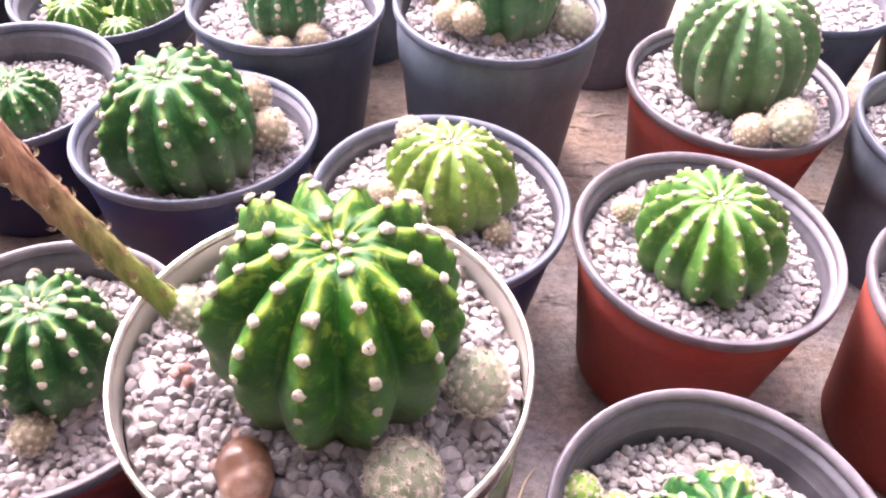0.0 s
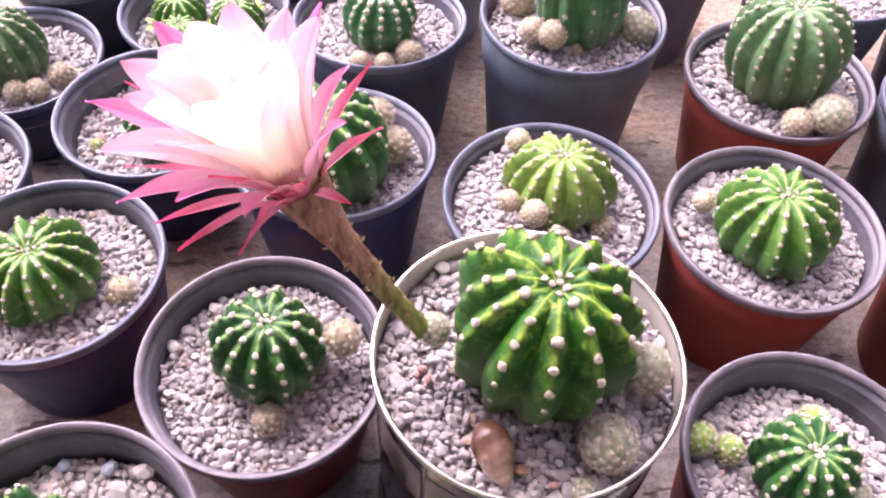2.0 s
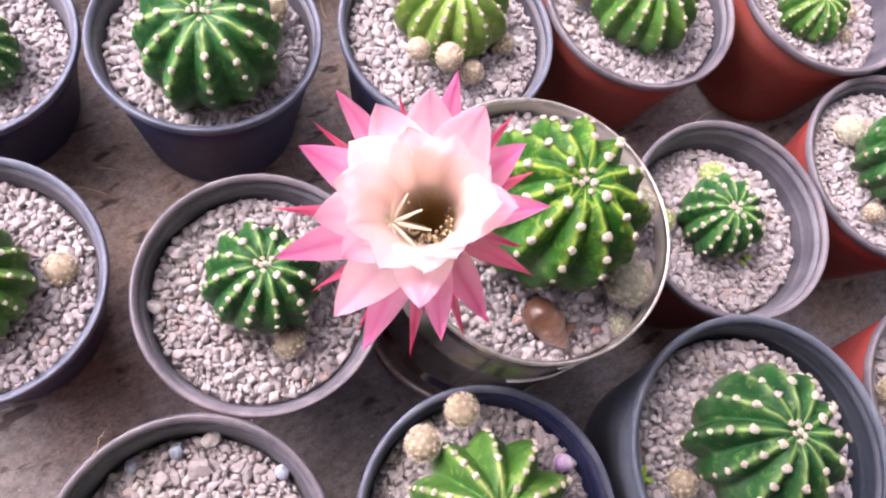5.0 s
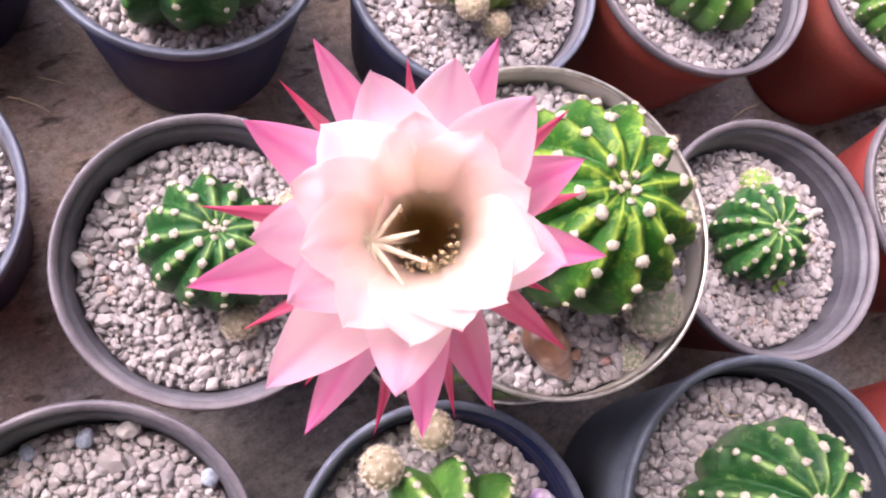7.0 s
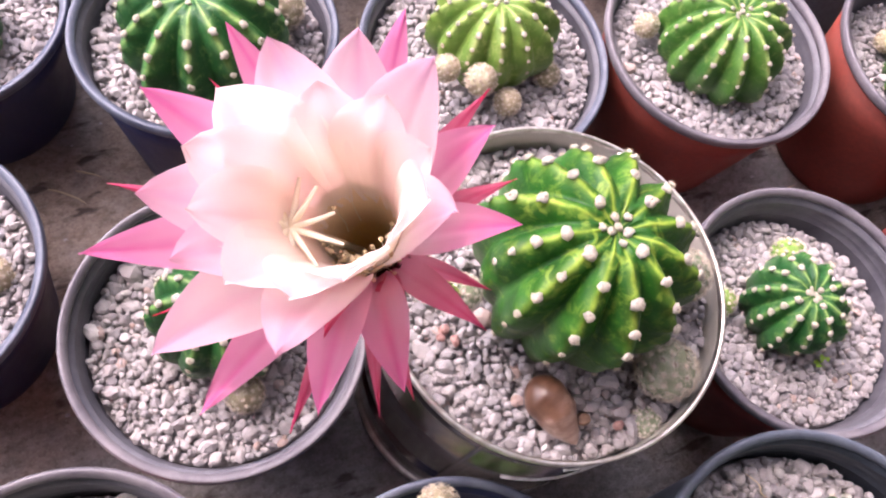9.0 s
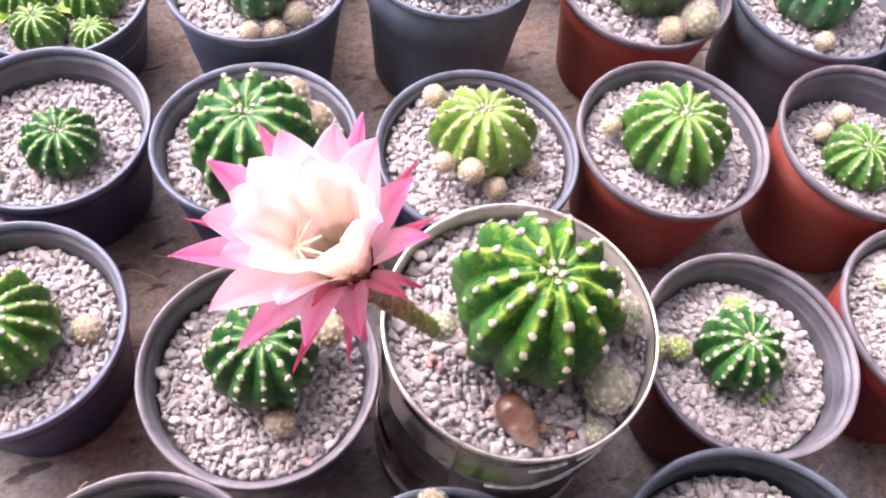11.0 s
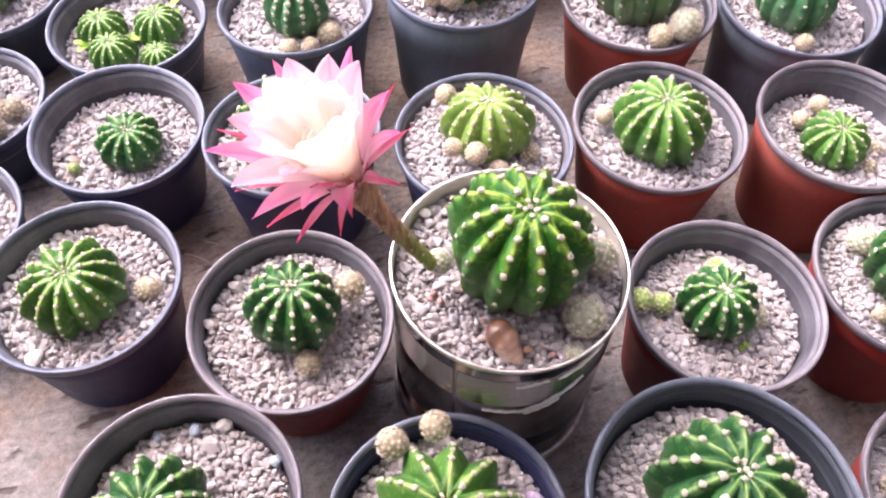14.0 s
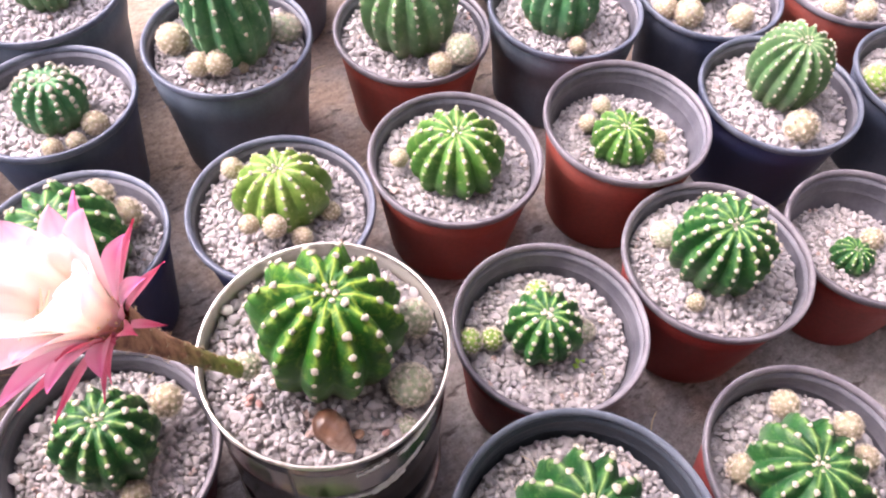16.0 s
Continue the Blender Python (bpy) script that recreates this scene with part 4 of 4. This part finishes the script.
pup(c, 0.2250, 0.0330, 0.0560, 0.0050)
pup(c, 0.2360, 0.0430, 0.0560, 0.0050)
c = cactus(0.3204, 0.0346, bed("B6"), 0.0220, 0.0460, 14, SKIN_DULL, L_DULL, 0, (8, -4), waist=0.5, rows=9, woolly=1.0, knobby=0.35)
pup(c, 0.3000, 0.0000, 0.0700, 0.0090)
c = cactus(0.4050, -0.0200, bed("B7"), 0.0220, 0.034, 13, SKIN_DULL, L_DULL, 0, woolly=1.0, knobby=0.35)
pup(c, 0.3749, 0.0045, 0.0650, 0.0090, "green")
c = cactus(-0.2290, 0.3300, bed("D0"), 0.0240, 0.036, 13, SKIN_DULL, L_DULL, 0, woolly=1.0, knobby=0.35)
for x, y, r, t in ((-0.1600, 0.2760, 0.0145, 0), (-0.1265, 0.2690, 0.0150, 9), (-0.1560, 0.2530, 0.0140, 4), (-0.1300, 0.2420, 0.0115, 2)):
    cactus(x, y, bed("D1"), r, r * 1.3, 12, SKIN_MID, "small yellow green cactus in a crowded pot of four", t, rows=5, woolly=1.0, knobby=0.35)
c = cactus(-0.0458, 0.2270, bed("D2"), 0.0179, 0.0319, 12, SKIN_JADE, "upright green ribbed cactus with small spiny offsets", 0, (2.4, 4.8), waist=0.5, woolly=2.0, rows=7)
pup(c, -0.0300, 0.2070, 0.0660, 0.0070, "cream")
pup(c, -0.0551, 0.2030, 0.0650, 0.0052, "cream")
pup(c, -0.0430, 0.2010, 0.0650, 0.0052, "cream")
c = cactus(0.0585, 0.2129, bed("D3"), 0.0235, 0.0610, 12, SKIN_JADE, "tall dark green ribbed cactus ringed by tan offsets", 0, (-1.8, -4.2), woolly=1.4, rows=7)
pup(c, 0.0274, 0.2285, 0.0830, 0.0088, "cream")
pup(c, 0.0307, 0.2000, 0.0850, 0.0066, "cream")
pup(c, 0.0396, 0.1925, 0.0880, 0.0070, "cream")
pup(c, 0.0525, 0.1935, 0.0775, 0.0036, "cream")
pup(c, 0.0860, 0.2080, 0.0790, 0.0092, "grey")
c = cactus(0.1587, 0.1853, bed("D4"), 0.0280, 0.0490, 13, SKIN_DULL, L_DULL, 0, (-1, -5.1), waist=0.5, rows=9, old=0.8, woolly=1.0, knobby=0.35)
pup(c, 0.1532, 0.1459, 0.0700, 0.0070, "cream")
pup(c, 0.1680, 0.1460, 0.0750, 0.0088, "grey")
c = cactus(0.2467, 0.1512, bed("D5"), 0.0228, 0.0446, 12, SKIN_JADE, L_DARK, 0, (0, 0))
pup(c, 0.2380, 0.1220, 0.0640, 0.0052, "cream")
c = cactus(0.3400, 0.1330, bed("D6"), 0.0230, 0.036, 12, SKIN_DULL, L_DULL, 0, woolly=1.0, knobby=0.35)
pup(c, 0.3161, 0.1072, 0.0660, 0.0090, "cream")
pup(c, 0.3433, 0.0880, 0.0650, 0.0080, "cream")
pup(c, 0.3078, 0.1194, 0.0650, 0.0075, "cream")
c = cactus(0.4330, 0.0840, bed("D7"), 0.0240, 0.036, 12, SKIN_DULL, L_DULL, 0, woolly=1.0, knobby=0.35)
pup(c, 0.4030, 0.0630, 0.0660, 0.0070, "cream")
pup(c, 0.4180, 0.0500, 0.0660, 0.0070, "cream")
c = cactus(-0.0148, 0.3250, bed("E2"), 0.0200, 0.034, 14, SKIN_DULL, L_DULL, 0, woolly=1.0, knobby=0.35)
c = cactus(-0.1596, -0.0475, bed("F1"), 0.0228, 0.0345, 12, SKIN_DARK, L_DARK, 0, (0, 0), waist=0.5, depth=0.38, woolly=1.2, rows=6)
c = cactus(-0.0532, -0.0801, bed("F2"), 0.0285, 0.0397, 10, SKIN_MID, "green cactus with sharp ribs and tan offsets on them", 29, (0, 0), waist=0.5, depth=0.50, woolly=1.0, rows=8, knobby=0.5, edge=0.78)
pup(c, -0.0651, -0.0482, 0.0812, 0.0062)
pup(c, -0.0455, -0.0442, 0.0750, 0.0062)
pup(c, -0.0866, -0.0708, 0.0640, 0.0088)
c = cactus(0.0500, -0.1074, bed("F3"), 0.0272, 0.0430, 12, SKIN_DARK, "large deep green ribbed globe cactus, bold white tufts", 0, (-2.7, 2.4), waist=0.5, depth=0.38, woolly=1.25, rows=6)
pup(c, 0.0200, -0.1072, 0.0690, 0.0060)
c = cactus(0.1515, -0.1402, bed("F4"), 0.0248, 0.0282, 12, SKIN_DARK, "green ribbed cactus ringed by tan spiny offsets", 0, (0, 0), waist=0.45, woolly=1.15, rows=6)
pup(c, 0.1703, -0.1116, 0.0625, 0.0062)
pup(c, 0.1865, -0.1347, 0.0625, 0.0062)
pup(c, 0.1317, -0.1225, 0.0625, 0.0064)
pup(c, 0.1813, -0.1487, 0.0625, 0.0058)
build_shell("sea_shell", -0.0133, -0.0807, 0.0565, 60, 0.010, 0.007, SHELL_PURPLE, "tiny purple and white banded shell on the gravel")


# ---------------------------------------------------------------- weeds, straws and litter
def weed(x, y, z, size, n, label, seed):
    """A seedling: a short stem with a few oval leaves."""
    rng = random.Random(seed)
    ob = thing("weed_seedling", pose(x, y, z), label, "weed")
    v, f = tube_along([(0, 0, -0.002), (0.0003, 0, size * 0.4), (0, 0.0003, size * 0.8)], [0.0004, 0.00035, 0.00025], 6)
    child("stem", mesh("stem", v, f, LEAF), ob)
    for i in range(n):
        a = i * 2.4 + rng.random()
        L, W = size * rng.uniform(0.6, 1.0), size * rng.uniform(0.35, 0.5)
        vs, k = [], 8
        for u in range(k + 1):
            t = u / k
            w = W * 0.5 * math.sin(math.pi * min(1, t * 0.92 + 0.04)) ** 0.7
            zz = size * 0.45 * t - size * 0.35 * t * t
            vs += [(L * t, -w, zz + w * 0.25), (L * t, 0, zz), (L * t, w, zz + w * 0.25)]
        fs = [(3 * u + j, 3 * u + 3 + j, 3 * u + 4 + j, 3 * u + 1 + j) for u in range(k) for j in (0, 1)]
        child("leaf", mesh("leaf", vs, fs, LEAF), ob, pose(0, 0, size * rng.uniform(0.3, 0.8), 0, rng.uniform(-25, 10), math.degrees(a)))


weed(0.1060, -0.0440, bed("A4"), 0.0045, 5, "tiny green weed seedling growing in the gravel", 1)
weed(0.0075, -0.0985, bed("F3"), 0.0050, 5, "tiny green weed seedling at the pot edge", 2)
weed(-0.1440, 0.2650, bed("D1"), 0.0090, 6, "yellow green weed among small cacti", 3)
weed(-0.1700, 0.2650, bed("D1"), 0.0090, 5, "yellow green weed among small cacti", 4)
weed(-0.1180, 0.2850, bed("D1"), 0.0100, 5, "yellow green weed among small cacti", 5)


def straw(x, y, z, turn, L, bend, seed, label="dry pale straw lying on the bench"):
    rng = random.Random(seed)
    pts = [(L * (t - 0.5), bend * math.sin(math.pi * t) + rng.uniform(-1, 1) * L * 0.01, 0.0006 + 0.004 * L / 0.03 * t * (1 - t)) for t in (0, 0.2, 0.4, 0.6, 0.8, 1)]
    v, f = tube_along(pts, [0.00032, 0.0004, 0.0004, 0.00036, 0.0003, 0.00015], 6)
    ob = new("straw", mesh("straw", v, f, STRAW))
    ob.matrix_basis = pose(x, y, z, 0, 0, turn)
    tagged(ob, label, "straw", "dry straws")


STRAWS = ((0.062, 0.022, 0, 70, 0.022, 0.002), (0.075, 0.140, 0, 5, 0.014, 0.001), (-0.135, 0.120, 0, -38, 0.016, 0.001), (-0.125, 0.128, 0, -30, 0.010, 0.0),
          (0.105, 0.155, 0, 20, 0.012, 0.001), (0.170, 0.035, 0, 10, 0.018, 0.001), (0.145, -0.075, 0, 35, 0.012, 0.001), (0.005, 0.170, 0, 80, 0.012, 0.001),
          (0.120, 0.245, 0, 15, 0.016, 0.002), (-0.098, 0.078, 0, 60, 0.010, 0.0))
for i, (x, y, z, turn, L, bend) in enumerate(STRAWS):
    straw(x, y, z, turn, L, bend, i)
straw(-0.2115, 0.2315, bed("B0") + 0.0020, -43, 0.020, 0.001, 11, "dry pale straw lying on the gravel")


def dry_root(x, y, z, turn, L, seed):
    """A fine dead root curling over the gravel."""
    rng = random.Random(seed)
    pts, p, d = [], Vector((0, 0, 0)), 0.0
    for i in range(12):
        pts.append(p.copy())
        d += rng.uniform(-0.7, 0.7)
        p += Vector((math.cos(d), math.sin(d), rng.uniform(-0.25, 0.3))) * L / 12
    v, f = tube_along(pts, [0.00016] * 12, 5)
    ob = new("dry_root", mesh("dry_root", v, f, STRAW))
    ob.matrix_basis = pose(x, y, z, 0, 0, turn)
    tagged(ob, "fine dry rootlet curling over the gravel", "root", "dry rootlets")


dry_root(-0.1853, -0.0126, bed("F1") + 0.003, 40, 0.036, 1)
dry_root(-0.0580, 0.0960, bed("B2") + 0.0025, 0, 0.016, 2)
dry_root(0.0520, -0.0680, bed("F3") + 0.003, -30, 0.018, 3)
dry_root(-0.0640, 0.0570, bed("A2") + 0.0025, 70, 0.012, 4)
dry_root(0.1120, -0.0560, bed("A4") + 0.0025, 30, 0.012, 5)


def grit():
    """Loose grains scattered on the bench between the pots."""
    rng = np.random.default_rng(77)
    verts, faces = [], []
    for _ in range(420):
        x, y = rng.uniform(-0.30, 0.45), rng.uniform(-0.20, 0.40)
        if any(math.hypot(x - q[0], y - q[1]) < q[3] * 0.80 for q in POTS.values()):
            continue
        s = 0.0004 + 0.0010 * rng.random() ** 3
        v = ICO1[0] * (1 + 0.25 * rng.normal(size=(12, 1))) * (s, s * 0.8, s * 0.6)
        faces.append(ICO1[1] + 12 * len(verts))
        verts.append(v + (x, y, s * 0.35))
    ob = new("loose_grit", mesh("loose_grit", np.vstack(verts), np.vstack(faces), GRAVEL, smooth=False))
    tagged(ob, "loose grains of grit scattered on the bench", "grit", kind="stuff")


grit()


def pebble(x, y, z, size, seed, mat, label, group):
    rng = np.random.default_rng(seed)
    v, f = ICO2
    d = rng.normal(size=(7, 3))
    d /= np.linalg.norm(d, axis=1)[:, None]
    k = v @ d.T
    cut = np.minimum(1.0, np.min(np.where(k > 0.05, (0.62 + 0.28 * rng.random(7)) / np.maximum(k, 0.05), 9), axis=1))
    v = v * cut[:, None] * (size * 1.15, size * 0.95, size * 0.75)
    ob = new("pebble", mesh("pebble", v, f, mat, smooth=False))
    ob.matrix_basis = pose(x, y, z, 10, 5, 40 * seed)
    tagged(ob, label, "pebble", group)


def stone_mat(name, a, b):
    m = Mat(name, 0.9, spec=0.25)
    m.colour(m.ramp(m.noise(500, 4), (0.35, a), (0.65, b)))
    return m.bump(m.noise(900, 3), 0.4, 0.0004).m


RED_CHIP = stone_mat("red_brick_chip", (0.24, 0.125, 0.11), (0.36, 0.23, 0.205))
BROWN_CHIP = stone_mat("brown_chip", (0.17, 0.10, 0.065), (0.32, 0.21, 0.15))
WHITE_STONE = stone_mat("white_stone", (0.46, 0.44, 0.42), (0.62, 0.60, 0.57))
BLUE_STONE = stone_mat("blue_grey_stone", (0.22, 0.26, 0.33), (0.36, 0.41, 0.48))
STONES = {"red": (RED_CHIP, "small dull red brick chip lying on the gravel", "red chips in the gravel"),
          "brown": (BROWN_CHIP, "small brown stone chip beside the shell", "brown chips in the gravel"),
          "white": (WHITE_STONE, "larger white pumice stone lying on the gravel", "white stones in the gravel"),
          "blue": (BLUE_STONE, "small blue grey stone lying on the gravel", "blue stones in the gravel")}
for i, (x, y, z, size, kind) in enumerate((
        (-0.0337, -0.0017, 0.1068, 0.0017, "red"), (-0.0318, -0.0056, 0.1068, 0.0016, "red"), (-0.0353, -0.0036, 0.1068, 0.0013, "red"),
        (-0.0061, -0.0364, 0.1065, 0.0021, "brown"), (0.0031, -0.0412, 0.1062, 0.0016, "red"),
        (-0.2066, 0.0485, 0.0545, 0.0042, "white"), (-0.1288, 0.0433, 0.0540, 0.0031, "white"), (0.0590, 0.0885, 0.0622, 0.0038, "white"),
        (-0.1292, -0.0121, 0.0625, 0.0032, "white"), (-0.1409, -0.0106, 0.0625, 0.0028, "blue"), (-0.1571, -0.0087, 0.0625, 0.0026, "blue"),
        (-0.1119, -0.0337, 0.0622, 0.0028, "blue"), (-0.0250, 0.0390, 0.1060, 0.0030, "white"))):
    pebble(x, y, z, size, i + 1, *STONES[kind])
